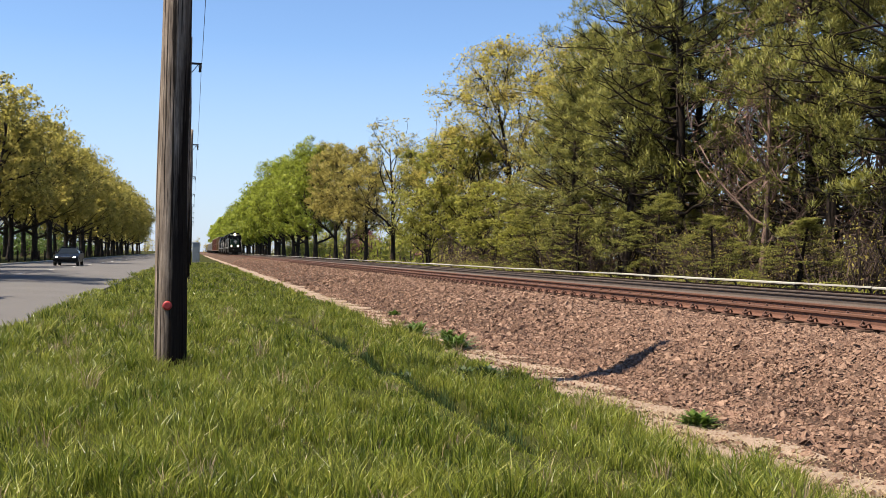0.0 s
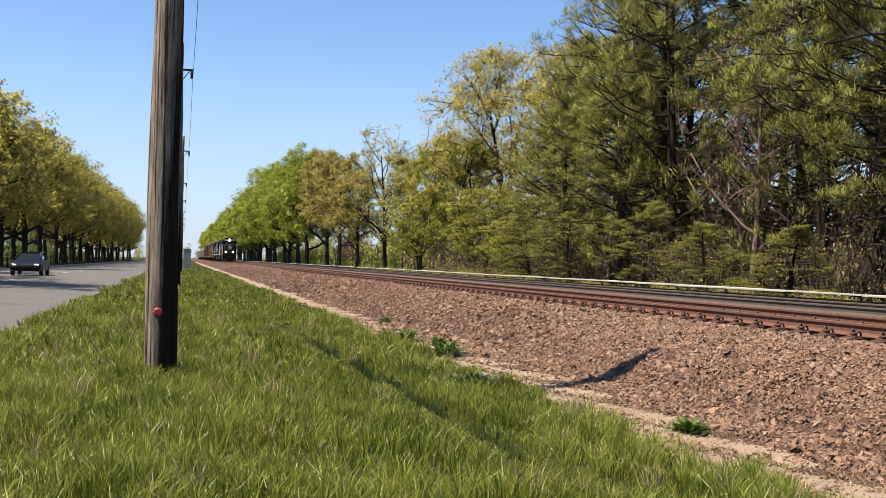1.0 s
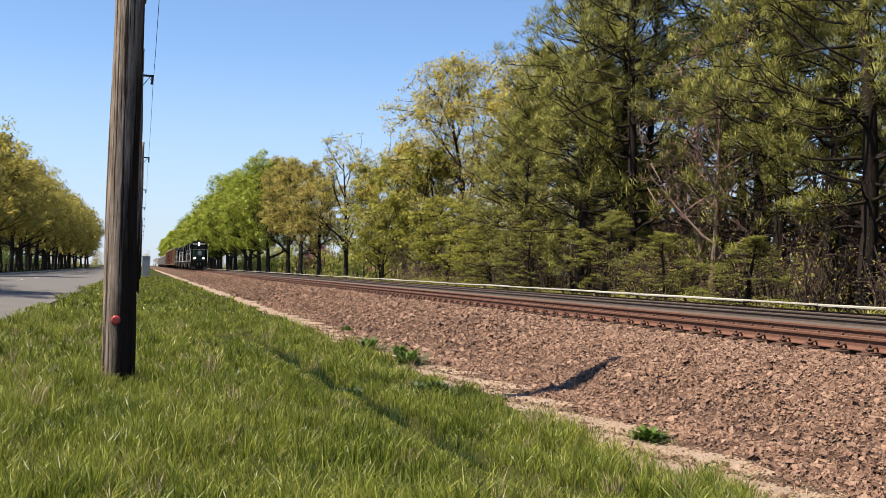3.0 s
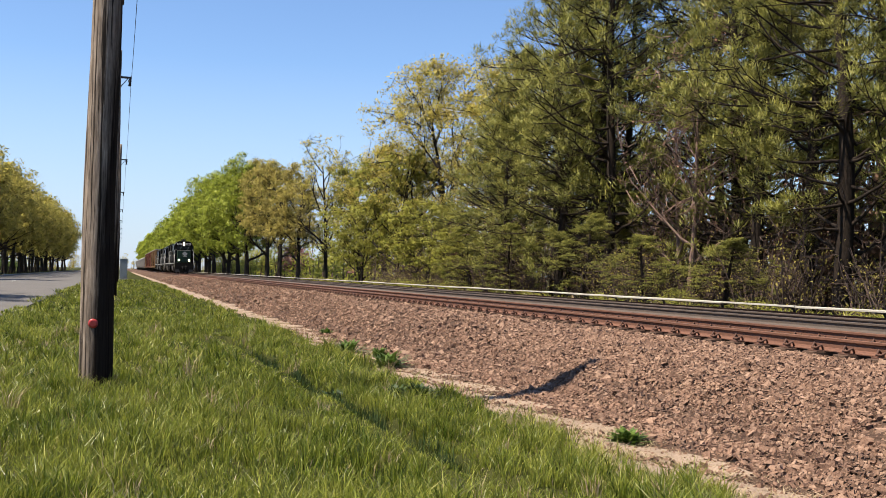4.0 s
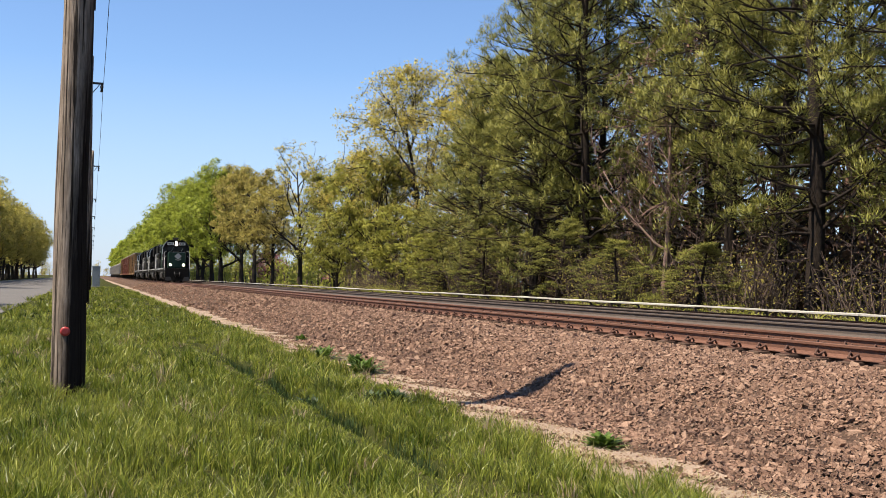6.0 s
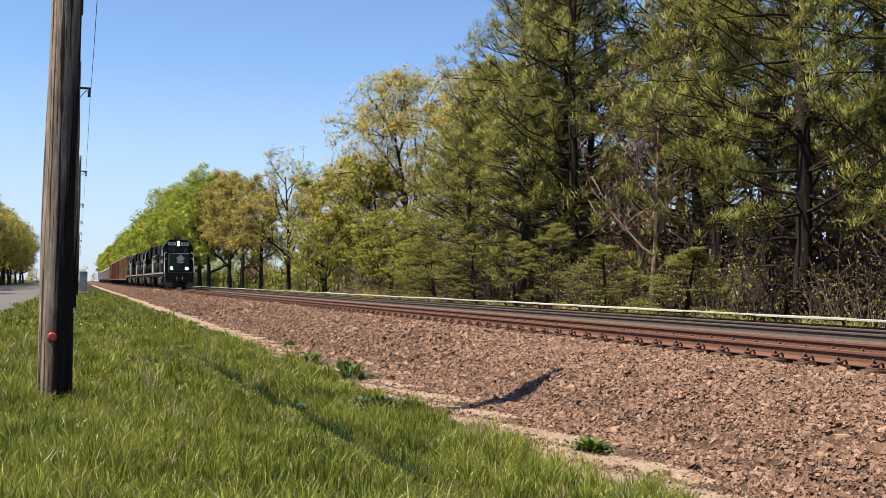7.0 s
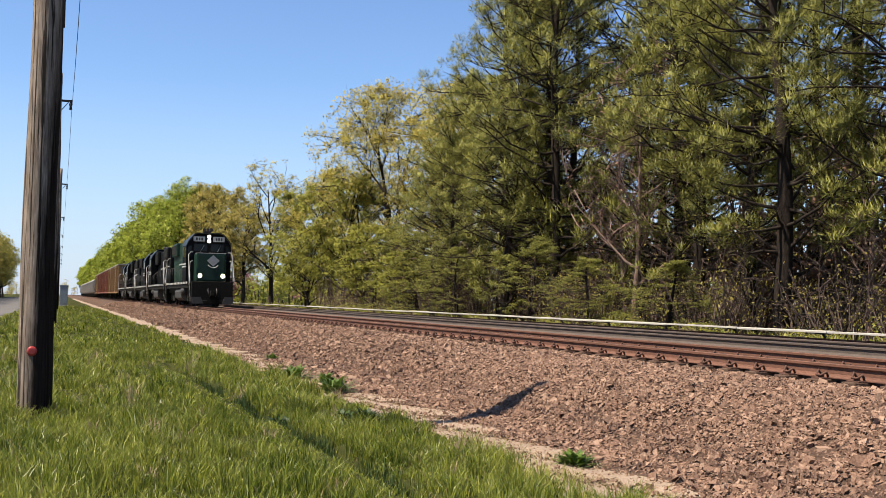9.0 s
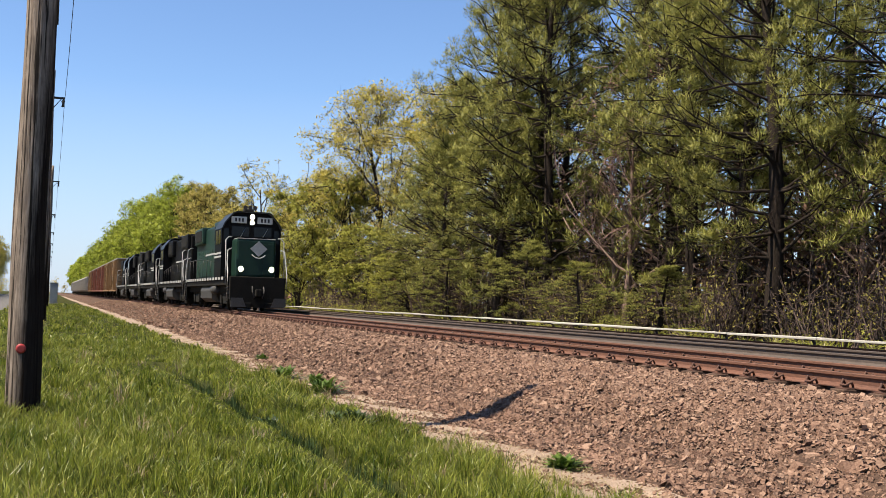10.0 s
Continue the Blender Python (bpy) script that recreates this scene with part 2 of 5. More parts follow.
def sheet(name, xs, ys, height, material, drop=0.0):
    gx, gy = np.meshgrid(xs, ys)
    v = np.stack([gx, gy, height(gx, gy) - drop], -1).reshape(-1, 3)
    nx, ny = len(xs), len(ys)
    i = (np.arange(ny - 1)[:, None] * nx + np.arange(nx - 1)).ravel()
    me = from_arrays(name, v, np.stack([i, i + 1, i + nx + 1, i + nx], -1))
    me.polygons.foreach_set("use_smooth", np.ones(len(me.polygons), bool))
    return link_mesh(name, me, material)


def spaced(*stretches):
    return np.unique(np.concatenate([np.linspace(a, b, n) for a, b, n in stretches]))


YS = spaced((-2400, -60, 6), (-60, 0, 12), (0, 60, 121), (60, 200, 30), (200, 2400, 12))
ground = sheet("ground", np.unique(np.concatenate([LX, np.linspace(-3.1, 5, 40), np.linspace(1.6, 2.9, 34), np.linspace(17, 30, 5), [5.15, 5.25, 16.45, 16.55]])), YS, rough_land, M_SOIL)
tagged(ground, "uneven grassy ground sloping down to the railway", "ground", kind="structure")

# road: an asphalt slab with a low crown, a kerb on its far side, worn lane dashes
ROAD_Y = (-300, 1200)


def road_height(x):
    return 0.0 + 0.1 * (1 - np.clip(np.abs((x + 8.6) / 5.6), 0, 1) ** 1.5)


bm = bmesh.new()
rx = np.linspace(-14.2, -2.9, 15)
extrude_profile(bm, [(x, road_height(x)) for x in rx] + [(-2.9, -0.2), (-14.2, -0.2)], *ROAD_Y, cuts=60)
road = tagged(part("road", bm, M_ASPHALT), "grey worn asphalt road beside the grass verge", "road", kind="structure")
bm = bmesh.new()
for k in range(150):
    box(bm, -14.42, -14.2, -100 + 6 * k, -100 + 6 * k + 5.98, -0.15, 0.14, 0)
kerb = tagged(part("kerb", bm, M_CURB), "pale concrete kerb along the road", "kerb", kind="structure")
dash = None
for k in range(24):
    y = 40 + 12 * k
    if dash is None:
        bm = box(bmesh.new(), -0.07, 0.07, 0, 3.0, 0.0, 0.006)
        dash = tagged(part("lane_dash", bm, M_LINE), "faded white lane dash on the asphalt", "road marking", "lane dashes", "structure")
        dash.matrix_basis = pose(-8.2, y, road_height(-8.2) - 0.001)
    else:
        copy_thing(dash, pose(-8.2, y, road_height(-8.2) - 0.001))

# ballast bed over the ground
bed = sheet("ballast_bed", np.unique(np.concatenate([np.linspace(4.85, 8.6, 18), np.linspace(8.6, 16.8, 12)])), spaced((-80, 0, 20), (0, 60, 121), (60, 200, 60), (200, 1500, 40)),
            lambda x, y: land(x) + 0.012 + 0.03 * np.sin(5.3 * x + 2.1 * y) * np.sin(3.7 * y - 2 * x) * np.clip((x - 5.4) / 0.6, 0, 1) * (x < 8.3) - 0.12 * np.clip(5.15 - x, 0, 0.4), M_BED)
tagged(bed, "brown crushed-stone ballast bed under the tracks", "ballast", kind="stuff")


def strip_height(x, y):
    """The strip's top, sunk out of sight beyond its wandering edges."""
    left = 4.35 + 0.2 * np.sin(0.9 * y) * np.sin(0.37 * y + 1) + 0.06 * np.sin(4.3 * y)
    right = 5.2 + 0.2 * np.sin(0.63 * y + 2) * np.sin(0.29 * y) + 0.07 * np.sin(3.7 * y + 1)
    return land(x) + 0.01 + 0.012 * np.sin(9 * x + 3 * y) - 0.3 * np.clip(left - x, 0, 0.25) - 0.4 * np.clip(x - right, 0, 0.25)


strip = sheet("straw_strip", np.linspace(4.1, 5.5, 26), spaced((-80, 0, 40), (0, 60, 241), (60, 400, 340)), strip_height, M_DIRT)
tagged(strip, "strip of dry straw and dust beside the ballast", "dry grass", kind="stuff")

# ---- tracks ----
HEAD, FOOT = 0.62, 0.44
RAIL = [(-0.075, 0), (0.075, 0), (0.075, 0.012), (0.02, 0.03), (0.009, 0.05), (0.009, 0.125), (0.036, 0.142), (0.037, 0.172), (0.028, 0.18),
        (-0.028, 0.18), (-0.037, 0.172), (-0.036, 0.142), (-0.009, 0.125), (-0.009, 0.05), (-0.02, 0.03), (-0.075, 0.012)]
RAIL_Y = (-120, 1400)


def rail(x, web, label):
    me_bm = bmesh.new()
    extrude_profile(me_bm, RAIL, *RAIL_Y, cuts=40)
    ob = part("rail", me_bm, web)
    ob.data.materials.append(M_TREAD)
    for p in ob.data.polygons:
        if p.normal.z > 0.9 and p.center.z > 0.17:
            p.material_index = 1
    ob.matrix_basis = pose(x, 0, FOOT)
    return tagged(ob, label, "rail", "railway rails", "structure")


NEAR_X, FAR_X = 9.06, 13.12
for x, web in ((NEAR_X, M_RUST), (NEAR_X + 1.507, M_RUST), (FAR_X, M_OLDRAIL), (FAR_X + 1.507, M_OLDRAIL)):
    rail(x, web, "rusty brown steel rail with a worn running surface" if web is M_RUST else "dull dark-brown steel rail of the second track")

# sleepers with their plates and clips
tie_bm = box(bmesh.new(), -0.26, 2.04, -0.115, 0.115, -0.17, -0.012, 0.012)
tie = tagged(part("sleeper", tie_bm, M_TIE), "weathered railway sleeper bedded in ballast", "sleeper", "sleepers", "structure")
for x in (0.0, 1.507):
    plate = bmesh.new()
    box(plate, x - 0.19, x + 0.19, -0.1, 0.1, -0.012, 0.006, 0.003)
    part("tie_plate", plate, M_RUSTDARK, tie)
    for side in (-1, 1):
        clip = bmesh.new()
        a = x + side * 0.1
        tube(clip, [(a - side * 0.04, -0.05, 0.022), (a, -0.07, 0.075), (a + side * 0.06, -0.04, 0.035), (a + side * 0.06, 0.04, 0.035), (a, 0.07, 0.095), (a - side * 0.03, 0.055, 0.035)], 0.017, 5)
        box(clip, a + side * 0.0, a + side * 0.045, -0.03, 0.03, 0.005, 0.04)
        part("rail_clip", clip, M_RUSTDARK, tie)
tie.matrix_basis = pose(NEAR_X, 6.0, FOOT)
for k in range(1, 150):
    copy_thing(tie, pose(NEAR_X, 6.0 + 0.61 * k, FOOT + random.uniform(-0.004, 0.004), 0, 0, random.uniform(-0.7, 0.7)))
far_tie_bm = box(bmesh.new(), -0.53, 2.04, -0.115, 0.115, -0.17, -0.006, 0.012)
far_tie = tagged(part("sleeper", far_tie_bm, M_TIE), "weathered grey sleeper of the second track", "sleeper", "sleepers of the second track", "structure")
far_tie.matrix_basis = pose(FAR_X, 8.0, FOOT)
for k in range(1, 110):
    copy_thing(far_tie, pose(FAR_X, 8.0 + 0.61 * k, FOOT + random.uniform(-0.004, 0.004), 0, 0, random.uniform(-0.9, 0.9)))

# third rail with its pale cover board on iron brackets
THIRD_X, BOARD_Z = 15.3, 0.77
third = tagged(new("third_rail"), "third rail under a pale weathered cover board", "third rail", kind="structure")
bm = bmesh.new()
extrude_profile(bm, [(-0.035, 0.0), (0.035, 0.0), (0.035, 0.015), (0.01, 0.03), (0.01, 0.07), (0.03, 0.085), (0.03, 0.11), (-0.03, 0.11), (-0.03, 0.085), (-0.01, 0.07), (-0.01, 0.03), (-0.035, 0.015)], -60, 900, 20)
steel = part("power_rail", bm, M_RUSTDARK, third)
steel.matrix_basis = pose(THIRD_X, 0, 0.52)
rng = random.Random(5)
y = 2.0
while y < 190:
    bm = box(bmesh.new(), -0.13, 0.13, 0, 3.02, -0.02, 0.022, 0.006)
    board = part("cover_board", bm, M_COVER, third)
    board.matrix_basis = pose(THIRD_X - 0.02, y, BOARD_Z + rng.uniform(-0.006, 0.006), rng.uniform(-0.2, 0.2), rng.uniform(-3, 3), 0)
    bm = bmesh.new()
    tube(bm, [(0.16, 0, -0.36), (0.17, 0, -0.12), (0.1, 0, -0.03), (-0.12, 0, -0.03)], [0.045, 0.035, 0.03, 0.025], 6)
    box(bm, -0.16, 0.16, -0.06, 0.06, -0.05, -0.024)
    box(bm, -0.06, 0.06, -0.08, 0.08, -0.36, -0.25)
    arm = part("bracket", bm, M_IRON, third)
    arm.matrix_basis = pose(THIRD_X, y + 0.4, BOARD_Z)
    y += 3.05
bm = box(bmesh.new(), -0.13, 0.13, y, 900, -0.02, 0.022)
rest = part("cover_board", bm, M_COVER, third)
rest.matrix_basis = pose(THIRD_X - 0.02, 0, BOARD_Z)

# ---- utility poles and wires ----
def pole_wood():
    m, nt, bs = shader("weathered_pole", 0.95, 0, 0.08)
    v = coords(nt, (16, 16, 0.8))
    g = noise_tex(nt, v, 3.0, 6, 0.7)
    col = ramp(nt, g, [(0.3, (0.1, 0.075, 0.056)), (0.5, (0.24, 0.19, 0.148)), (0.72, (0.4, 0.33, 0.265))])
    blotch = ramp(nt, noise_tex(nt, coords(nt, (5, 5, 1.6)), 1.4, 5, 0.65), [(0.42, (0, 0, 0)), (0.6, (0.55, 0.55, 0.55))])
    col = mixed(nt, blotch, col, (0.11, 0.085, 0.066))
    crack = ramp(nt, noise_tex(nt, coords(nt, (14, 14, 0.25)), 2.2, 4, 0.6), [(0.40, (1, 1, 1)), (0.47, (0, 0, 0))])
    col = mixed(nt, crack, col, (0.024, 0.019, 0.015))
    # creosote that has bled out of the foot, and the pole's shaded +x side painted dark
    tc, sep = nt.nodes.new("ShaderNodeTexCoord"), nt.nodes.new("ShaderNodeSeparateXYZ")
    nt.links.new(tc.outputs["Object"], sep.inputs[0])
    up = nt.nodes.new("ShaderNodeMath")
    up.operation = "MULTIPLY_ADD"
    up.inputs[1].default_value, up.inputs[2].default_value = -0.16, 0.55
    nt.links.new(sep.outputs["Z"], up.inputs[0])
    add = nt.nodes.new("ShaderNodeMath")
    add.operation = "ADD"
    nt.links.new(up.outputs[0], add.inputs[0])
    sub = nt.nodes.new("ShaderNodeMath")
    sub.operation = "MULTIPLY"
    sub.inputs[1].default_value = 0.75
    nt.links.new(noise_tex(nt, coords(nt, (5, 5, 0.6)), 1.6, 5, 0.7), sub.inputs[0])
    nt.links.new(sub.outputs[0], add.inputs[1])
    # darker towards +x: the side away from the sun, shaded in the colour
    shade_side = nt.nodes.new("ShaderNodeMath")
    shade_side.operation = "MULTIPLY_ADD"
    shade_side.inputs[1].default_value = 3.2
    nt.links.new(sep.outputs["X"], shade_side.inputs[0])
    nt.links.new(add.outputs[0], shade_side.inputs[2])
    tar_and_shade = ramp(nt, shade_side.outputs[0], [(0.5, (0, 0, 0)), (0.85, (0.95, 0.95, 0.95))])
    nt.links.new(mixed(nt, tar_and_shade, col, (0.011, 0.007, 0.005)), bs.inputs["Base Color"])
    bump(nt, bs, g, 0.7, 0.02)
    return m


M_POLE = pole_wood()
M_RED = paint("red_reflector", (0.345, 0.034, 0.028), 0.35, amount=0.1)
M_STEELGREY = surface("galvanised", (0.152, 0.159, 0.166), (0.221, 0.228, 0.235), 3, 30, 0.6, 0.1, metal=0.5)
M_BOXGREY = surface("cabinet_paint", (0.207, 0.235, 0.248), (0.262, 0.29, 0.304), 1.5, 30, 0.6, 0.1, dirt=(0.172, 0.179, 0.172))
ARM_Z, POLE_H, POLE_STEP = 10.85, 12.2, 40.5


def utility_pole(m, lean=0.0, near=False):
    thing = tagged(new("utility_pole"), "weathered grey wooden utility pole with dark cracks and a red reflector" if near else "weathered wooden utility pole with a steel wire bracket", "utility pole", "poles along the verge")
    bm = bmesh.new()
    rng = random.Random(3)
    n = 25
    tube(bm, [(0.012 * math.sin(k * 0.8), 0.01 * math.cos(k), -0.8 + (POLE_H + 0.8) * k / n) for k in range(n + 1)], [0.195 - 0.07 * k / n for k in range(n + 1)], 20 if near else 10)
    part("shaft", bm, M_POLE, thing)
    bm = bmesh.new()
    box(bm, 0.0, 0.62, -0.05, 0.05, ARM_Z - 0.05, ARM_Z + 0.05, 0.01)
    tube(bm, [(0.1, 0, ARM_Z - 0.5), (0.45, 0, ARM_Z - 0.04)], 0.02, 5)
    part("bracket", bm, M_IRON, thing)
    bm = bmesh.new()
    box(bm, -0.62, 0.0, -0.04, 0.04, ARM_Z + 1.12, ARM_Z + 1.2, 0.01)
    part("top_bracket", bm, M_IRON, thing)
    bm = bmesh.new()
    tube(bm, [(0.54, 0, ARM_Z - 0.05), (0.54, 0, ARM_Z - 0.15), (0.54, 0, ARM_Z - 0.28), (0.54, 0, ARM_Z - 0.42)], [0.03, 0.09, 0.05, 0.08], 8)
    part("insulator", bm, M_IRON, thing)
    if near:
        bm = bmesh.new()
        tube(bm, [(-0.03, -0.172, 0.76), (-0.03, -0.2, 0.76), (-0.03, -0.212, 0.76), (-0.03, -0.215, 0.76)], [0.055, 0.055, 0.045, 0.03], 20)
        part("reflector", bm, M_RED, thing, "round red reflector")
        bm = bmesh.new()
        tube(bm, [(0.172 - 0.045 * (k / 12), -0.0, 4.5 + 7.4 * k / 12) for k in range(13)], 0.022, 8)
        # unseen can and hanger, added so the pole's shadow widens at its tip
        tr = part("shadow_can", tube(bmesh.new(), [(-0.4, 0.0, 10.75), (-0.4, 0.0, 10.77), (-0.4, 0.0, 11.9), (-0.4, 0.0, 11.98)], [0.17, 0.23, 0.23, 0.12], 20), M_STEELGREY, thing, "unseen grey can added to widen the pole top's shadow")
        part("hanger", box(bmesh.new(), -0.2, -0.1, -0.05, 0.05, 10.9, 11.6), M_IRON, tr)
        part("conduit", bm, M_IRON, thing, "thin black cable down the pole")
    thing.matrix_basis = m @ pose(0, 0, 0, 0, lean, 0)
    return thing


POLE_X, POLE_Y = -0.24, 12.5
utility_pole(pose(POLE_X, POLE_Y, land(POLE_X)), 0.2, True)
far_pole = utility_pole(pose(POLE_X - 0.05, POLE_Y + POLE_STEP, 0))
for k in range(2, 10):
    copy_thing(far_pole, pose(POLE_X, POLE_Y + POLE_STEP * k, 0, 0, random.uniform(-0.4, 0.4), 0))
for x0, drop, z in ((0.54, 0.7, ARM_Z - 0.45), (-0.55, 0.9, ARM_Z + 1.2)):
    bm = bmesh.new()
    pts = []
    for k in range(-1, 9):
        for s in range(10):
            u = s / 10
            pts.append((POLE_X + x0, POLE_Y + POLE_STEP * (k + u), z - drop * 4 * u * (1 - u)))
    tube(bm, pts, 0.011, 5)
    tagged(part("overhead_wire", bm, M_IRON), "thin dark overhead wire from pole to pole", "wire", "wires")

# grey cabinet by the second pole
cab = tagged(new("signal_cabinet"), "tall light-grey metal equipment cabinet on the verge", "cabinet")
bm = box(bmesh.new(), -0.55, 0.55, -0.4, 0.4, 0.1, 1.75, 0.02)
part("body", bm, M_BOXGREY, cab)
bm = box(bmesh.new(), -0.6, 0.6, -0.46, 0.46, 1.75, 1.82, 0.015)
part("roof", bm, M_BOXGREY, cab)
bm = box(bmesh.new(), -0.48, 0.48, -0.425, -0.4, 0.2, 1.68, 0.008)
door = part("door", bm, M_BOXGREY, cab)
part("handle", tube(bmesh.new(), [(0.35, -0.43, 0.85), (0.35, -0.46, 0.88), (0.35, -0.46, 1.05), (0.35, -0.43, 1.08)], 0.012, 6), M_IRON, door)
part("plinth", box(bmesh.new(), -0.62, 0.62, -0.48, 0.48, -0.3, 0.1, 0.02), M_CURB, cab)
cab.matrix_basis = Matrix.LocRotScale((0.47, 120, 0.0), None, (0.75, 0.75, 1.3))

# ---- trees ----
def limb_tubes(segs, sides=5):
    """Tapered round limbs out of (points, radii) lists, as one mesh."""
    verts, faces, base = [], [], 0
    for pts, radii in segs:
        pts = np.asarray(pts, float)
        d = np.gradient(pts, axis=0)
        d /= np.linalg.norm(d, axis=1, keepdims=True) + 1e-9
        ref = np.array([0.0, 0.0, 1.0]) if abs(d[0, 2]) < 0.8 else np.array([0.0, 1.0, 0.0])
        s = np.cross(d, ref)
        s /= np.linalg.norm(s, axis=1, keepdims=True) + 1e-9
        u = np.cross(s, d)
        k = sides if radii[0] > 0.04 else 3
        a = np.arange(k) * 2 * np.pi / k
        ring = pts[:, None] + (s[:, None] * np.cos(a)[None, :, None] + u[:, None] * np.sin(a)[None, :, None]) * np.asarray(radii)[:, None, None]
        verts.append(ring.reshape(-1, 3))
        for r in range(len(pts) - 1):
            for c in range(k):
                o = base + r * k
                faces.append((o + c, o + (c + 1) % k, o + k + (c + 1) % k, o + k + c))
        base += len(pts) * k
    me = from_arrays("limbs", np.concatenate(verts), faces)
    me.polygons.foreach_set("use_smooth", np.ones(len(me.polygons), bool))
    return me


def wander(rng, start, way, length, steps, bend, rise=0.0):
    pts, d = [np.array(start, float)], np.array(way, float)
    for _ in range(steps):
        d = d + rng.normal(0, bend, 3) + (0, 0, rise)
        d /= np.linalg.norm(d)
        pts.append(pts[-1] + d * length / steps)
    return np.array(pts)


def soft_normals(me, normals):
    """Lets a clump of leaves take the light as one rounded mass."""
    me.polygons.foreach_set("use_smooth", np.ones(len(me.polygons), bool))
    normals = normals / (np.linalg.norm(normals, axis=1, keepdims=True) + 1e-9)
    me.normals_split_custom_set_from_vertices(normals.tolist())
    return me


def leaves_at(rng, centres, spread, per, size, flat=0.7, pair=True):
    """Many small leaves, each a triangle or a bent pair of them, round the given places."""
    c = np.repeat(centres, per, axis=0)
    n = len(c)
    c = c + np.clip(rng.normal(0, 0.85, (n, 3)), -1.3, 1.3) * spread * (1, 1, flat)
    a = rng.normal(0, 1, (n, 3))
    a /= np.linalg.norm(a, axis=1, keepdims=True)
    b = np.cross(a, rng.normal(0, 1, (n, 3)))
    b /= np.linalg.norm(b, axis=1, keepdims=True) + 1e-9
    s = size * rng.uniform(0.6, 1.3, (n, 1))
    if not pair:
        v = np.stack([c - a * s, c + b * s * 0.7, c + a * s], 1).reshape(-1, 3)
        return v, (np.arange(n)[:, None] * 3 + (0, 1, 2)).astype(np.int32)
    v = np.stack([c - a * s, c + b * s * 0.55, c + a * s, c - b * s * 0.5 + np.cross(a, b) * s * 0.3], 1).reshape(-1, 3)
    i = np.arange(n)[:, None] * 4
    return v, np.concatenate([i + (0, 1, 2), i + (0, 2, 3)]).astype(np.int32)


def broadleaf(seed, height, crown_r, crown_low, trunk_r, leaf_mat, leaf_count, leaf_size, fork=0.35, upright=0.5, order=3, spread=0.5, pair=True, clumps=340):
    """Meshes of a broad-leaved tree: trunk with limbs, and crown."""
    rng = np.random.default_rng(seed)
    segs, tips = [], []
    split = height * fork
    trunk = wander(rng, (0, 0, -0.3), (0, 0, 1), height * 0.8, 9, 0.04, 0.03)
    radii = trunk_r * np.linspace(1, 0.2, 10) ** 1.1
    radii[0] *= 1.35
    segs.append((trunk, radii))

    def grow(p, d, length, r, level):
        steps = 5 if level > 1 else 3
        pts = wander(rng, p, d, length, steps, 0.13 if steps == 5 else 0.18, 0.05)
        segs.append((pts, np.linspace(r, r * 0.35, steps + 1)))
        if level == 0:
            tips.extend(pts[1:])
            return
        for _ in range(rng.integers(3, 5)):
            u = rng.uniform(0.35, 1.0)
            q = pts[int(u * steps)]
            side = rng.normal(0, 1, 3)
            side[2] = abs(side[2]) * 0.6
            nd = (pts[-1] - pts[0]) / np.linalg.norm(pts[-1] - pts[0]) + side * 0.55
            grow(q, nd / np.linalg.norm(nd), length * rng.uniform(0.5, 0.72), r * 0.45, level - 1)

    n = 11
    for k in range(n):
        u = k / (n - 1)
        z0 = split * 0.75 + (height * 0.72 - split * 0.75) * u
        p = np.array([np.interp(z0, trunk[:, 2], trunk[:, 0]), np.interp(z0, trunk[:, 2], trunk[:, 1]), z0])
        az = k * 2.4 + rng.uniform(-0.4, 0.4)
        out = crown_r * (0.95 - 0.5 * u) * rng.uniform(0.75, 1.1)
        up = upright + 0.7 * u
        d = np.array([math.cos(az), math.sin(az), up])
        grow(p, d / np.linalg.norm(d), out * math.hypot(1, up) * 0.72, trunk_r * (0.5 - 0.3 * u), order - 1)
    tips = np.array(tips)
    # keep the crown's outline: an uneven egg
    mid = crown_low + (height - crown_low) * 0.52
    rel = (tips - (0, 0, mid)) / (crown_r, crown_r, (height - crown_low) * 0.5)
    tips = tips[np.linalg.norm(rel, axis=1) < 0.93]
    extra = rng.normal(0, 1, (clumps // 2, 3))
    extra /= np.linalg.norm(extra, axis=1, keepdims=True)
    bumps = 1 + 0.1 * np.sin(3 * extra[:, :1] * 2.3 + seed) + 0.08 * np.sin(extra[:, 2:] * 7 + seed * 2)
    extra = extra * rng.uniform(0.3, 1.0, (len(extra), 1)) ** 0.4 * bumps * 0.9 * (crown_r, crown_r, (height - crown_low) * 0.5) + (0, 0, mid)
    centres = np.concatenate([tips[rng.permutation(len(tips))[:clumps - clumps // 2]], extra])
    # twigs that carry the outer clumps
    for p in extra:
        q = tips[np.argmin(np.linalg.norm(tips - p, axis=1))]
        segs.append((np.stack([q, (p + q) / 2 + rng.normal(0, 0.1, 3), p]), [0.03, 0.02, 0.01]))
    per = max(1, int(leaf_count / len(centres)))
    size = np.repeat(spread * rng.uniform(0.55, 1.35, (len(centres), 1)), per, axis=0)
    own = np.repeat(centres, per, axis=0)
    way = rng.normal(0, 1, own.shape) + (0, 0, 0.25)
    way /= np.linalg.norm(way, axis=1, keepdims=True)
    at = own + way * size * rng.uniform(0.15, 1.0, (len(own), 1)) ** 0.6 * (1, 1, 0.72)
    v, f = leaves_at(rng, at, 0.06, 1, leaf_size, pair=pair)
    k = 4 if pair else 3
    n = 0.35 * (own - (0, 0, mid)) / (crown_r, crown_r, (height - crown_low) * 0.5) + way + rng.normal(0, 0.28, own.shape) + (0, 0, 0.15)
    return limb_tubes(segs), soft_normals(from_arrays("leaves", v, f), np.repeat(n, k, axis=0)), leaf_mat


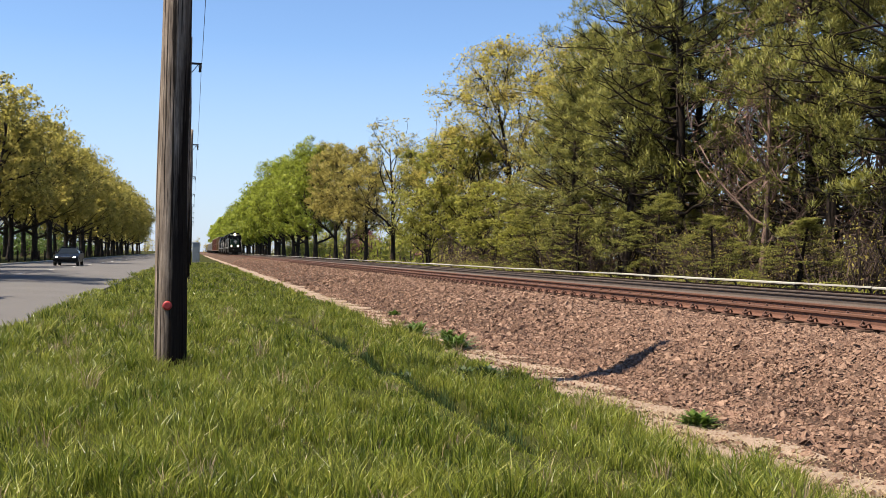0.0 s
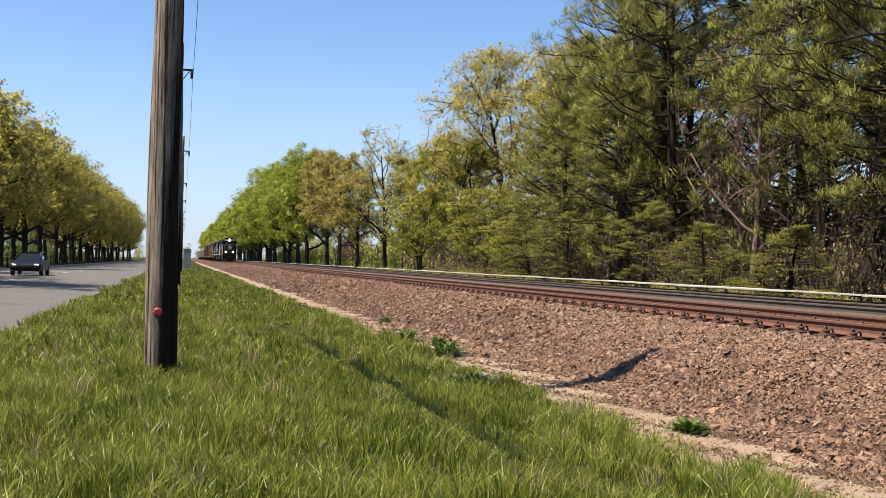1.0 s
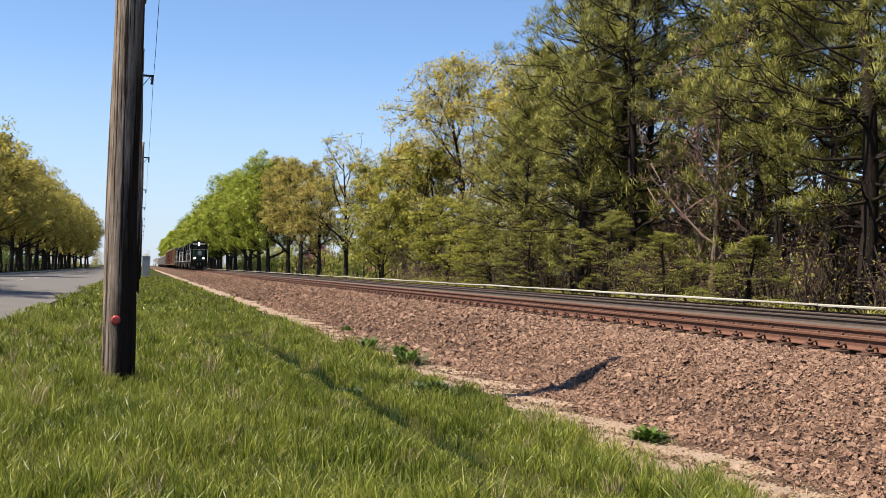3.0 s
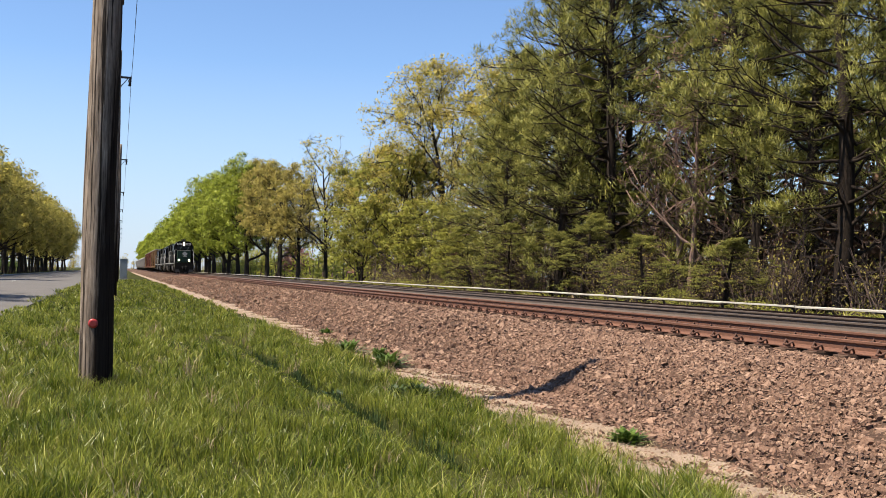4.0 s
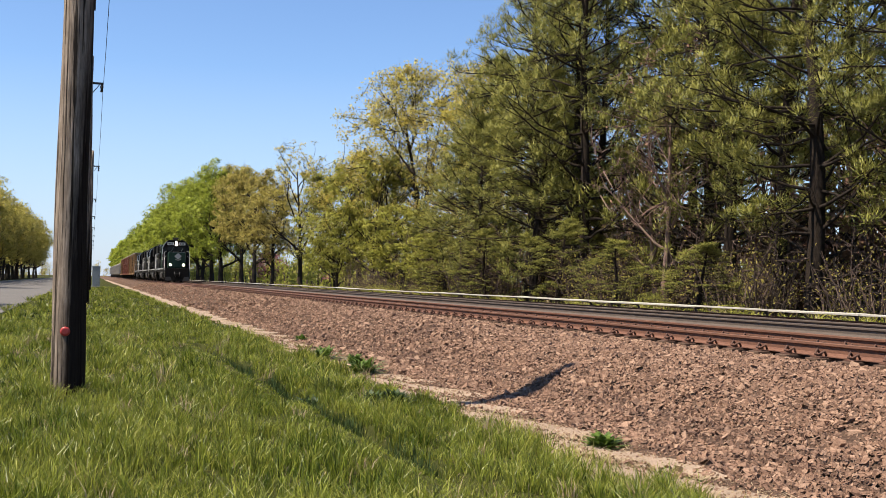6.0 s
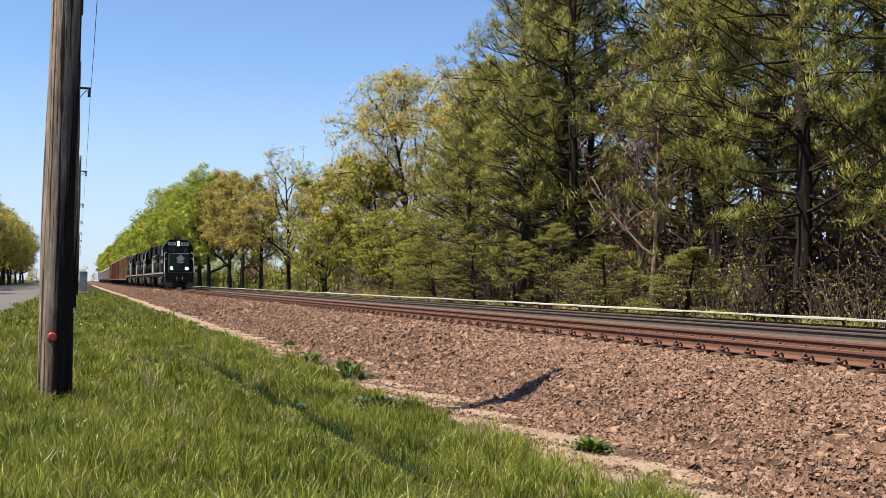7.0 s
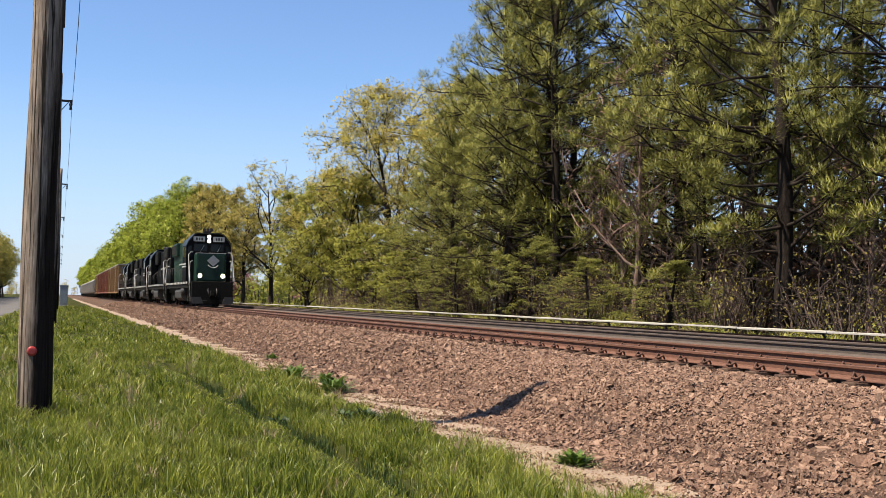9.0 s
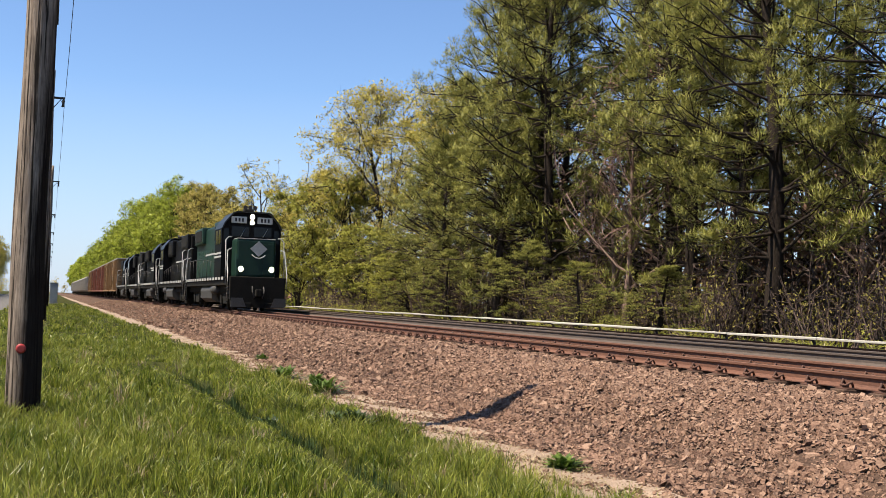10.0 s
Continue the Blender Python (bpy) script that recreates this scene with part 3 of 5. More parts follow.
def plant_tree(name, meshes, m, label, category, group="", bark=None):
    thing = tagged(new(name), label, category, group)
    trunk, leaves, leaf_mat = meshes
    link_mesh("trunk", trunk, bark or M_BARK, thing)
    link_mesh("crown", leaves, leaf_mat, thing)
    thing.matrix_basis = m
    return thing


def pine(seed, height, reach, low, count, needles=88, thin=0.016, fluff=1.0):
    """Meshes of a pine: straight trunk, crooked boughs in whorls, cushions of needles at the twigs' ends."""
    rng = np.random.default_rng(seed)
    trunk = wander(rng, (0, 0, -0.3), (0, 0, 1), height + 0.2, 12, 0.03, 0.04)
    segs = [(trunk, np.linspace(0.3, 0.03, 13) * height / 17)]
    hubs = []
    z = 1.4
    while z < height * 0.985:
        u = z / height
        c = np.array([np.interp(z, trunk[:, 2], trunk[:, 0]), np.interp(z, trunk[:, 2], trunk[:, 1]), z])
        for k in range(rng.integers(3, 5)):
            az = rng.uniform(0, 2 * math.pi)
            full = reach * min(1.0, ((1.03 - u) / 0.5)) ** 0.8 * rng.uniform(0.5, 1.12)
            live = z > low * rng.uniform(0.7, 1.5)
            if not live:
                full *= rng.uniform(0.3, 0.7)
            tilt = rng.uniform(-0.25, 0.45) + 0.9 * max(0, u - 0.45)
            pts = wander(rng, c, (math.cos(az), math.sin(az), tilt), max(full, 0.6), 7, 0.14, 0.05)
            segs.append((pts, np.linspace(0.075 * (1.15 - u), 0.016, 8)))
            for j in range(3, 8):
                for side in (-1, 1) if j > 4 else (rng.choice((-1, 1)),):
                    d = pts[j] - pts[j - 1]
                    d /= np.linalg.norm(d)
                    out = np.array([-d[1], d[0], rng.uniform(-0.2, 0.7)]) * (side, side, 1) + d * 0.7
                    tw = wander(rng, pts[j], out / np.linalg.norm(out), max(full * (0.42 - 0.035 * j) * rng.uniform(0.6, 1.3), 0.35), 1, 0.2, 0.12)
                    segs.append((tw, (0.022, 0.009)))
                    if live and (j > 3 or u > 0.7):
                        hubs.append(tw[-1] + (0, 0, rng.uniform(-0.35, 0.35)))
            if live:
                hubs.append(pts[-1])
        z += rng.uniform(0.45, 0.85) * (1.15 - 0.5 * u)
    hubs.append(trunk[-1])
    hubs = np.array(hubs)[rng.permutation(len(hubs))[:count]]
    count = len(hubs)
    # each cushion is a flattened mound of needles that point out of it and up
    h = np.repeat(hubs, needles, 0)
    n = len(h)
    r = np.repeat(rng.uniform(0.3, 0.6, (count, 1)), needles, 0) * fluff
    d = rng.normal(0, 1, (n, 3)) + (0, 0, 0.7)
    d /= np.linalg.norm(d, axis=1, keepdims=True)
    foot = h + d * r * rng.uniform(0.25, 0.9, (n, 1)) * (1, 1, 0.85)
    way = d + rng.normal(0, 0.4, (n, 3)) + (0, 0, 0.3)
    tip = foot + way * rng.uniform(0.1, 0.17, (n, 1)) * fluff
    s = np.cross(way, rng.normal(0, 1, (n, 3)))
    s *= thin * rng.uniform(0.7, 1.3, (n, 1)) / (np.linalg.norm(s, axis=1, keepdims=True) + 1e-9)
    v = np.stack([foot - s, foot + s, tip], 1).reshape(-1, 3)
    normals = np.repeat(d + rng.normal(0, 0.16, (n, 3)), 3, 0)
    return limb_tubes(segs), soft_normals(from_arrays("needles", v, np.arange(len(v)).reshape(-1, 3)), normals), M_PINE


def shrub(seed, height, reach, stems, mat, leaf_count, leaf_size, tilt=0.5):
    """Meshes of a bush: many thin bent stems from the ground and some leaves."""
    rng = np.random.default_rng(seed)
    segs, tips = [], []
    for _ in range(stems):
        az, r = rng.uniform(0, 6.28), reach * math.sqrt(rng.random()) * 0.6
        d = np.array([math.cos(az) * tilt * rng.uniform(0.2, 1.4), math.sin(az) * tilt * rng.uniform(0.2, 1.4), 1.0])
        pts = wander(rng, (r * math.cos(az + 1), r * math.sin(az + 1), -0.1), d / np.linalg.norm(d), height * rng.uniform(0.5, 1.1), 5, 0.16)
        segs.append((pts, np.linspace(0.02, 0.006, 6) * height / 2))
        tips.extend(pts[2:])
        for _ in range(3):
            j = rng.integers(2, 6)
            tw = wander(rng, pts[j], rng.normal(0, 1, 3) * (1, 1, 0.6) + (0, 0, 0.2), height * rng.uniform(0.15, 0.4), 3, 0.25)
            segs.append((tw, np.linspace(0.011, 0.004, 4) * height / 2))
            tips.extend(tw[1:])
    v, f = leaves_at(rng, np.array(tips), height * 0.1, max(1, leaf_count // len(tips)), leaf_size)
    return limb_tubes(segs), from_arrays("leaves", v, f), mat


def spot(meshes, x, y, scale=1.0, turn=0.0, tall=1.0):
    return Matrix.LocRotScale((x, y, float(land(x)) - 0.03), Euler((0, 0, turn)), (scale, scale, scale * tall))


def row_of(name, kinds, places, label, category, group, bark=None):
    first = {}
    for n, (kind, x, y, s, tall) in enumerate(places):
        m = spot(None, x, y, s, 2.1 * n, tall)
        if kind not in first:
            first[kind] = plant_tree(name, kinds[kind], m, label, category, group, bark)
        else:
            ob = copy_thing(first[kind], m)
            ob.scale = m.to_scale()


rng = random.Random(11)
# pines beside the second track
PINES = [pine(21, 17.5, 4.4, 1.5, 450), pine(22, 18.5, 4.6, 2.2, 470), pine(23, 16, 4.3, 1.4, 420), pine(24, 18, 4.5, 2.4, 540, 150, 0.0115), pine(25, 19, 4.8, 3.0, 540, 150, 0.0115), pine(26, 18.5, 5.0, 3.0, 300, 36, 0.045, 1.4)]
row_of("pine_tree", PINES, [(0, 22.2, 50.0, 1.0, 1.2), (1, 21.9, 43.4, 0.97, 1.22), (2, 22.4, 57.5, 0.95, 0.97), (3, 24.2, 31.8, 1.0, 1.08), (4, 21.8, 26.8, 0.95, 1.05), (2, 20.6, 46.0, 0.9, 0.8),
                            (5, 27.5, 52.5, 1.05, 1.1), (0, 26.0, 38.5, 1.05, 1.1), (4, 22.5, 21.0, 1.0, 1.05), (5, 27.5, 56.0, 1.0, 1.05), (2, 21.0, 54.0, 0.85, 0.75), (5, 28.5, 30.0, 1.1, 1.15),
                            (5, 31.0, 46.0, 1.1, 1.2), (5, 31.5, 36.5, 1.1, 1.2), (2, 22.9, 62.5, 0.8, 0.92), (5, 27.5, 24.0, 1.05, 1.1), (2, 23.5, 47.0, 1.05, 1.15), (0, 24.6, 54.0, 1.0, 1.12),
                            (5, 26.5, 43.0, 1.0, 1.2), (5, 33.0, 27.0, 1.1, 1.2), (5, 34.0, 52.0, 1.1, 1.15), (5, 29.5, 18.0, 1.05, 1.1), (1, 24.5, 35.5, 0.95, 1.12),
                            (2, 19.8, 41.5, 0.5, 0.5), (0, 19.7, 36.0, 0.42, 0.4), (2, 19.6, 50.0, 0.5, 0.48), (0, 19.9, 30.5, 0.42, 0.36), (2, 19.9, 57.0, 0.5, 0.5)],
       "tall dark pine with long-needled boughs and bare lower trunk", "pine tree", "pines beside the railway", M_PINEBARK)
# budding yellow trees behind and beyond the pines
YELLOWS = [broadleaf(31, 19.3, 7.9, 3.5, 0.34, M_YELLOW, 30000, 0.12, 0.25, 0.6, 4, 0.75, False, 900), broadleaf(32, 16.0, 4.4, 4.6, 0.28, M_YELLOW, 5200, 0.12, 0.18, 1.0, 4, 0.45, False, 260)]
row_of("yellow_tree", YELLOWS, [(0, 25.2, 78.0, 1.0, 1.0), (0, 23.0, 90.0, 0.72, 0.95), (1, 20.6, 105.5, 1.0, 1.0), (0, 29.0, 70.0, 1.0, 0.95)], "tall spring tree with thin yellow budding foliage", "tree", "budding trees")
LIMES = [broadleaf(33, 12, 4.6, 0.8, 0.2, M_LIME, 11000, 0.15, 0.12, 0.5, 4, 0.6, False, 380)]
row_of("young_tree", LIMES, [(0, 21.5, 80.0, 1.0, 1.0), (0, 20.8, 69.0, 0.8, 0.72), (0, 21.5, 93.0, 0.95, 1.05), (0, 20.0, 86.0, 0.8, 0.8), (0, 21.4, 63.0, 0.7, 0.55)], "bushy young tree in fresh yellow-green leaf", "tree", "young trees")
OLIVES = [broadleaf(34, 16, 5.6, 3.2, 0.36, M_OLIVE, 15000, 0.17, 0.25, 0.6, 4, 0.65, False, 420)]
row_of("olive_tree", OLIVES, [(0, 20.5, 136.7, 1.0, 1.02), (0, 20.5, 122.0, 0.85, 0.92), (0, 21.0, 152.0, 1.05, 1.1)], "spreading spring tree with olive-yellow young leaves", "tree", "olive trees")
MAPLES = [broadleaf(35, 20.5, 7.2, 3.0, 0.46, M_MAPLE, 17000, 0.24, 0.18, 0.5, 3, 1.0, False, 330), broadleaf(36, 20, 7.4, 2.8, 0.46, M_MAPLE, 6500, 0.4, 0.18, 0.5, 2, 1.1, False, 280), broadleaf(40, 20, 7.6, 2.6, 0.46, M_MAPLE, 1800, 0.8, 0.18, 0.5, 1, 1.3, False, 150)]
row_of("maple_tree", MAPLES, [((k > 5) + (k > 20), 20.0 + rng.uniform(-0.6, 0.6), 168 + 14 * k, rng.uniform(0.9, 1.0) + min(0.1, 0.02 * k), rng.uniform(0.97, 1.06)) for k in range(48)],
       "dense maple in bright fresh green leaf", "maple tree", "maples along the railway")
# avenue on the far side of the road
AVENUE = [broadleaf(37, 17.5, 5.8, 3.2, 0.38, M_AVENUE, 11500, 0.21, 0.22, 0.45, 2, 0.85, False, 400), broadleaf(38, 17, 6.0, 3.0, 0.36, M_AVENUE, 5000, 0.34, 0.22, 0.45, 2, 1.05, False, 280)]
row_of("avenue_tree", AVENUE, [(k > 13, (-17.6 if k % 2 else -24.0) + rng.uniform(-0.5, 0.5), 92 + 6.5 * k, rng.uniform(0.92, 1.05), rng.uniform(0.88, 1.0) + 0.004 * k) for k in range(44)] + [(0, -17.5, 44.0, 1.05, 1.25), (0, -17.2, 48.0, 1.0, 1.22), (1, -19.0, 58.0, 1.0, 1.1), (1, -21.0, 74.0, 1.0, 1.1), (1, -17.0, 26.0, 1.0, 1.0)],
       "avenue tree with olive-yellow spring foliage and dark trunk", "tree", "avenue trees")
BLOSSOM = [broadleaf(39, 5.5, 3.2, 0.6, 0.14, M_PINK, 4000, 0.12, 0.15, 0.5, 3, 0.4)]
row_of("blossom_tree", BLOSSOM, [(0, 27.0, 165.0, 1.0, 1.0), (0, 30.0, 128.0, 0.8, 0.7)], "small ornamental tree in pink blossom", "blossom tree", "blossom trees")
# brushwood under and between the trees
BRUSH = [shrub(41, 2.6, 2.0, 32, M_OLIVE, 260, 0.05), shrub(42, 1.9, 1.8, 24, M_LIME, 1100, 0.06), shrub(43, 3.4, 2.0, 30, M_OLIVE, 200, 0.05, 0.3)]
places = [(rng.choice((0, 0, 2)), rng.uniform(19.3, 26), 17 + 2.05 * k, rng.uniform(0.75, 1.2), rng.uniform(0.8, 1.3)) for k in range(32)]
places += [(rng.choice((0, 2)), rng.uniform(26, 31), 17 + 3.4 * k, rng.uniform(1.0, 1.4), rng.uniform(0.9, 1.4)) for k in range(14)]
places += [(1, rng.uniform(18.2, 19.8), 18 + 4.6 * k, rng.uniform(0.4, 0.75), rng.uniform(0.6, 0.9)) for k in range(20)]
row_of("brushwood", BRUSH, places, "tangle of bare brown twigs and sparse young leaves", "bush", "brushwood beside the railway", M_TWIG)


def bare_tree(seed, height):
    """Meshes of a leafless tree with fine reddish twigs and a few withered leaves."""
    return broadleaf(seed, height, 3.4, 2.0, 0.16, M_WITHERED, 900, 0.07, 0.2, 0.6, 4, 0.3)


M_DEADWOOD = surface("pinkish_deadwood", (0.11, 0.066, 0.052), (0.221, 0.145, 0.117), 3, 20, 0.95, 0.3)
M_WITHERED = leafy("withered_leaves", [(0.152, 0.083, 0.055), (0.235, 0.138, 0.097)], 0.7, 0.2)
row_of("bare_tree", [bare_tree(44, 13)], [(0, 22.8, 37.6, 1.0, 1.0), (0, 24.0, 40.0, 0.9, 0.95), (0, 25.5, 27.0, 0.9, 0.9)], "leafless tree with reddish brown twigs between the pines", "tree", "bare trees", M_DEADWOOD)


def woodland(seed, xs, ys, tall, stems, leaves, mat, name, label):
    """A far belt of wood: thin trunks with boughs, and loose foliage."""
    rng = np.random.default_rng(seed)
    segs, tips = [], []
    for _ in range(stems):
        p = (rng.uniform(*xs), rng.uniform(*ys), 0.0)
        h = tall * rng.uniform(0.6, 1.1)
        t = wander(rng, p, (0, 0, 1), h, 5, 0.06, 0.03)
        segs.append((t, np.linspace(0.16, 0.03, 6)))
        for _ in range(7):
            j = rng.integers(1, 6)
            b = wander(rng, t[j], rng.normal(0, 1, 3) + (0, 0, 0.5), h * rng.uniform(0.12, 0.3), 3, 0.2, 0.1)
            segs.append((b, np.linspace(0.05, 0.012, 4)))
            tips.extend(b[1:])
    v, f = leaves_at(rng, np.array(tips), 0.9, max(1, leaves // len(tips)), 0.26)
    me = limb_tubes(segs, 3)
    limbs = link_mesh(name, me, M_TWIG)
    part_leaves = link_mesh("foliage", from_arrays("foliage", v, f), mat, limbs)
    return tagged(limbs, label, "woodland", kind="stuff")


woodland(51, (28, 44), (12, 110), 9, 190, 16000, M_WITHERED, "woodland", "thin brown woodland behind the pines")
woodland(57, (30, 40), (14, 72), 4.8, 100, 9000, M_WITHERED, "undergrowth", "brown undergrowth behind the pines")
woodland(52, (34, 55), (110, 420), 9, 90, 20000, M_LIME, "woodland", "far belt of spring woodland")
woodland(53, (-60, -34), (70, 420), 9, 100, 20000, M_WEED, "woodland", "belt of woodland behind the avenue")
woodland(54, (-60, 60), (560, 620), 8, 70, 16000, M_OLIVE, "woodland", "distant woodland across the end of the line")
woodland(55, (26, 34), (95, 330), 3.6, 130, 12000, M_LIME, "hedgerow", "low green hedgerow beyond the trees")
woodland(56, (-33, -28), (75, 330), 3.0, 110, 10000, M_WEED, "hedgerow", "low hedgerow behind the avenue")
# short dark posts along the avenue
post = None
for k in range(40):
    m = pose(-15.6, 60 + 4.5 * k, 0.1)
    if post is None:
        bm = tube(bmesh.new(), [(0, 0, -0.2), (0, 0, 1.0), (0, 0, 1.04)], [0.09, 0.085, 0.05], 8)
        post = tagged(part("guard_post", bm, M_BARK), "short dark wooden guard post on the verge", "post", "guard posts")
        post.matrix_basis = m
    else:
        copy_thing(post, m)

# ---- the train ----
M_LOCO = paint("loco_green", (0.007, 0.028, 0.018), 0.45, (0.028, 0.028, 0.021), 0.25, spec=0.25)
M_LOCOBLACK = paint("loco_black", (0.003, 0.003, 0.003), 0.6, (0.012, 0.01, 0.008), 0.2, spec=0.12)
M_ROOFSHINE = paint("roof_gloss", (0.012, 0.013, 0.012), 0.45, (0.03, 0.028, 0.024), 0.3, spec=0.35)
M_UNDER = surface("underframe_grime", (0.004, 0.004, 0.003), (0.011, 0.01, 0.008), 3, 30, 0.9, 0.3, spec=0.2)
M_TANK = surface("dusty_tank", (0.021, 0.021, 0.02), (0.041, 0.039, 0.037), 2, 25, 0.7, 0.2)
M_WHITE = paint("stripe_white", (0.345, 0.345, 0.331), 0.6, amount=0.35)
M_LOGO = paint("grey_logo", (0.29, 0.31, 0.31), 0.5, amount=0.1)
M_BOARD = paint("number_board", (0.497, 0.497, 0.469), 0.4, amount=0.05)
M_INK = surface("board_ink", (0.01, 0.01, 0.01), (0.021, 0.021, 0.021), 5, 20, 0.6, 0)
M_LAMP = glow("headlight", (1.0, 0.8, 0.5), 22.0)
M_MARKER = glow("ditch_light", (1.0, 0.76, 0.42), 20.0)


def glass_mat():
    m, nt, bs = shader("dark_glass", 0.08, 0.0, 0.15)
    bs.inputs["Base Color"].default_value = (0.012, 0.015, 0.017, 1)
    return m


M_GLASS = glass_mat()
RAIL_TOP = HEAD


def wheelset(parent, y, r=0.5):
    for s in (-1, 1):
        bm = bmesh.new()
        tube(bm, [(s * 0.80, y, r), (s * 0.72, y, r), (s * 0.69, y, r), (s * 0.66, y, r)], [r * 0.97, r, r + 0.025, r + 0.025], 24)
        tube(bm, [(s * 0.82, y, r), (s * 0.95, y, r)], [0.16, 0.12], 10)
        part("wheel", bm, M_UNDER, parent)


def truck(parent, y, spread=1.4, r=0.5):
    frame_bm = bmesh.new()
    for s in (-1, 1):
        box(frame_bm, s * 1.0 - 0.1, s * 1.0 + 0.1, y - spread - 0.35, y + spread + 0.35, 0.55, 0.85, 0.04)
        box(frame_bm, s * 1.0 - 0.12, s * 1.0 + 0.12, y - 0.5, y + 0.5, 0.3, 0.7, 0.04)
        for e in (-1, 1):
            box(frame_bm, s * 1.02 - 0.14, s * 1.02 + 0.14, y + e * spread * 0.72 - 0.2, y + e * spread * 0.72 + 0.2, 0.3, 0.75, 0.04)
    box(frame_bm, -0.9, 0.9, y - 0.3, y + 0.3, 0.6, 1.0)
    t = part("truck", frame_bm, M_UNDER, parent)
    wheelset(t, y - spread * 0.72, r)
    wheelset(t, y + spread * 0.72, r)


def diamond(bm, x, y, z, w, h, t=0.015):
    outline = [(x - w, z), (x, z - h), (x + w, z), (x, z + h)]
    extrude_profile(bm, outline, y, y + t)


def locomotive(hood_mat, lead):
    """A road diesel: its front at y = 0, its body towards +y, rail top at z = 0."""
    L = 17.9
    thing = tagged(new("locomotive"), "dark green diesel locomotive with lit headlights and a grey diamond emblem" if lead else "dark diesel locomotive coupled behind the leading one", "locomotive", "locomotives of the train")
    # underframe, deck and sill stripe
    bm = box(bmesh.new(), -1.45, 1.45, 0.75, L - 0.75, 1.2, 1.52, 0.03)
    box(bm, -1.2, 1.2, 0.4, L - 0.4, 0.85, 1.25, 0.05)
    part("underframe", bm, M_UNDER, thing)
    part("deck", box(bmesh.new(), -1.53, 1.53, 0.6, L - 0.6, 1.522, 1.6, 0.015), M_LOCOBLACK, thing)
    for s in (-1, 1):
        for k in range(15):
            y = 1.6 + 1.02 * k
            part("sill_stripe", box(bmesh.new(), s * 1.54 - 0.008, s * 1.54 + 0.008, y, y + 0.62, 1.46, 1.6), M_WHITE, thing)
    # pilots, steps and couplers at both ends
    for e in (0, 1):
        bm = bmesh.new()
        box(bm, -1.4, 1.4, 0.28, 0.5, 0.55, 1.6, 0.03)
        extrude_profile(bm, [(-1.35, 0.18), (1.35, 0.18), (1.4, 0.62), (-1.4, 0.62)], 0.12, 0.3)
        box(bm, -1.3, -0.35, 0.02, 0.2, 0.16, 0.4, 0.03)
        box(bm, 0.35, 1.3, 0.02, 0.2, 0.16, 0.4, 0.03)
        if e:
            bm.transform(Matrix.Translation((0, L, 0)) @ Matrix.Rotation(math.pi, 4, "Z"))
        pilot = part("pilot", bm, M_UNDER, thing)
        for s in (-1, 1):
            bm = bmesh.new()
            extrude_profile(bm, [(s * 0.62, 0.2), (s * 1.38, 0.2), (s * 1.38, 0.62), (s * 0.8, 0.62)], -0.03, 0.0)
            if e:
                bm.transform(Matrix.Translation((0, L, 0)) @ Matrix.Rotation(math.pi, 4, "Z"))
            part("footboard", bm, M_TANK, pilot)
        bm = bmesh.new()
        box(bm, -0.16, 0.16, -0.35, 0.3, 0.72, 1.0, 0.04)
        box(bm, -0.22, 0.06, -0.5, -0.28, 0.7, 1.02, 0.04)
        if e:
            bm.transform(Matrix.Translation((0, L, 0)) @ Matrix.Rotation(math.pi, 4, "Z"))
        part("coupler", bm, M_UNDER, pilot)
        for s in (-1, 1):
            bm = bmesh.new()
            tube(bm, [(s * 0.28, 0.26, 1.15), (s * 0.3, 0.1, 0.95), (s * 0.2, 0.08, 0.62)], 0.035, 6)
            if e:
                bm.transform(Matrix.Translation((0, L, 0)) @ Matrix.Rotation(math.pi, 4, "Z"))
            part("air_hose", bm, M_TANK, pilot)
            for k in range(4):
                z = 0.4 + 0.32 * k
                bm = box(bmesh.new(), min(s * 1.1, s * 1.55), max(s * 1.1, s * 1.55), 0.5, 1.05, z, z + 0.04)
                if e:
                    bm.transform(Matrix.Translation((0, L, 0)) @ Matrix.Rotation(math.pi, 4, "Z"))
                step = part("step", bm, M_LOCOBLACK, pilot)
            # grab rails: bent tubes at the corners
            bm = bmesh.new()
            tube(bm, [(s * 1.5, 0.5, 0.62), (s * 1.5, 0.5, 1.75), (s * 1.5, 0.75, 2.25), (s * 1.45, 0.95, 2.85), (s * 1.25, 1.0, 2.95)], 0.028, 6)
            tube(bm, [(s * 1.5, 1.15, 1.4), (s * 1.5, 1.2, 2.3), (s * 1.5, 1.4, 3.35), (s * 1.35, 1.45, 3.5), (s * 1.2, 1.5, 3.5)], 0.028, 6)
            if e:
                bm.transform(Matrix.Translation((0, L, 0)) @ Matrix.Rotation(math.pi, 4, "Z"))
            part("grab_rail", bm, M_WHITE, thing, "white bent grab rail")
    # nose
    bm = bmesh.new()
    box(bm, -1.02, 1.02, 1.0, 2.5, 1.6, 3.42, 0.12)
    nose = part("nose", bm, hood_mat, thing)
    part("nose_trim", box(bmesh.new(), -0.98, 0.98, 1.0, 2.2, 3.412, 3.445, 0.01), M_WHITE, nose)
    part("nose_door", box(bmesh.new(), 0.35, 0.9, 0.975, 1.0, 1.75, 3.2, 0.01), hood_mat, nose)
    bm = bmesh.new()
    diamond(bm, 0.12, 0.965, 2.95, 0.44, 0.37)
    part("emblem", bm, M_LOGO, nose, "grey diamond emblem")
    bm = bmesh.new()
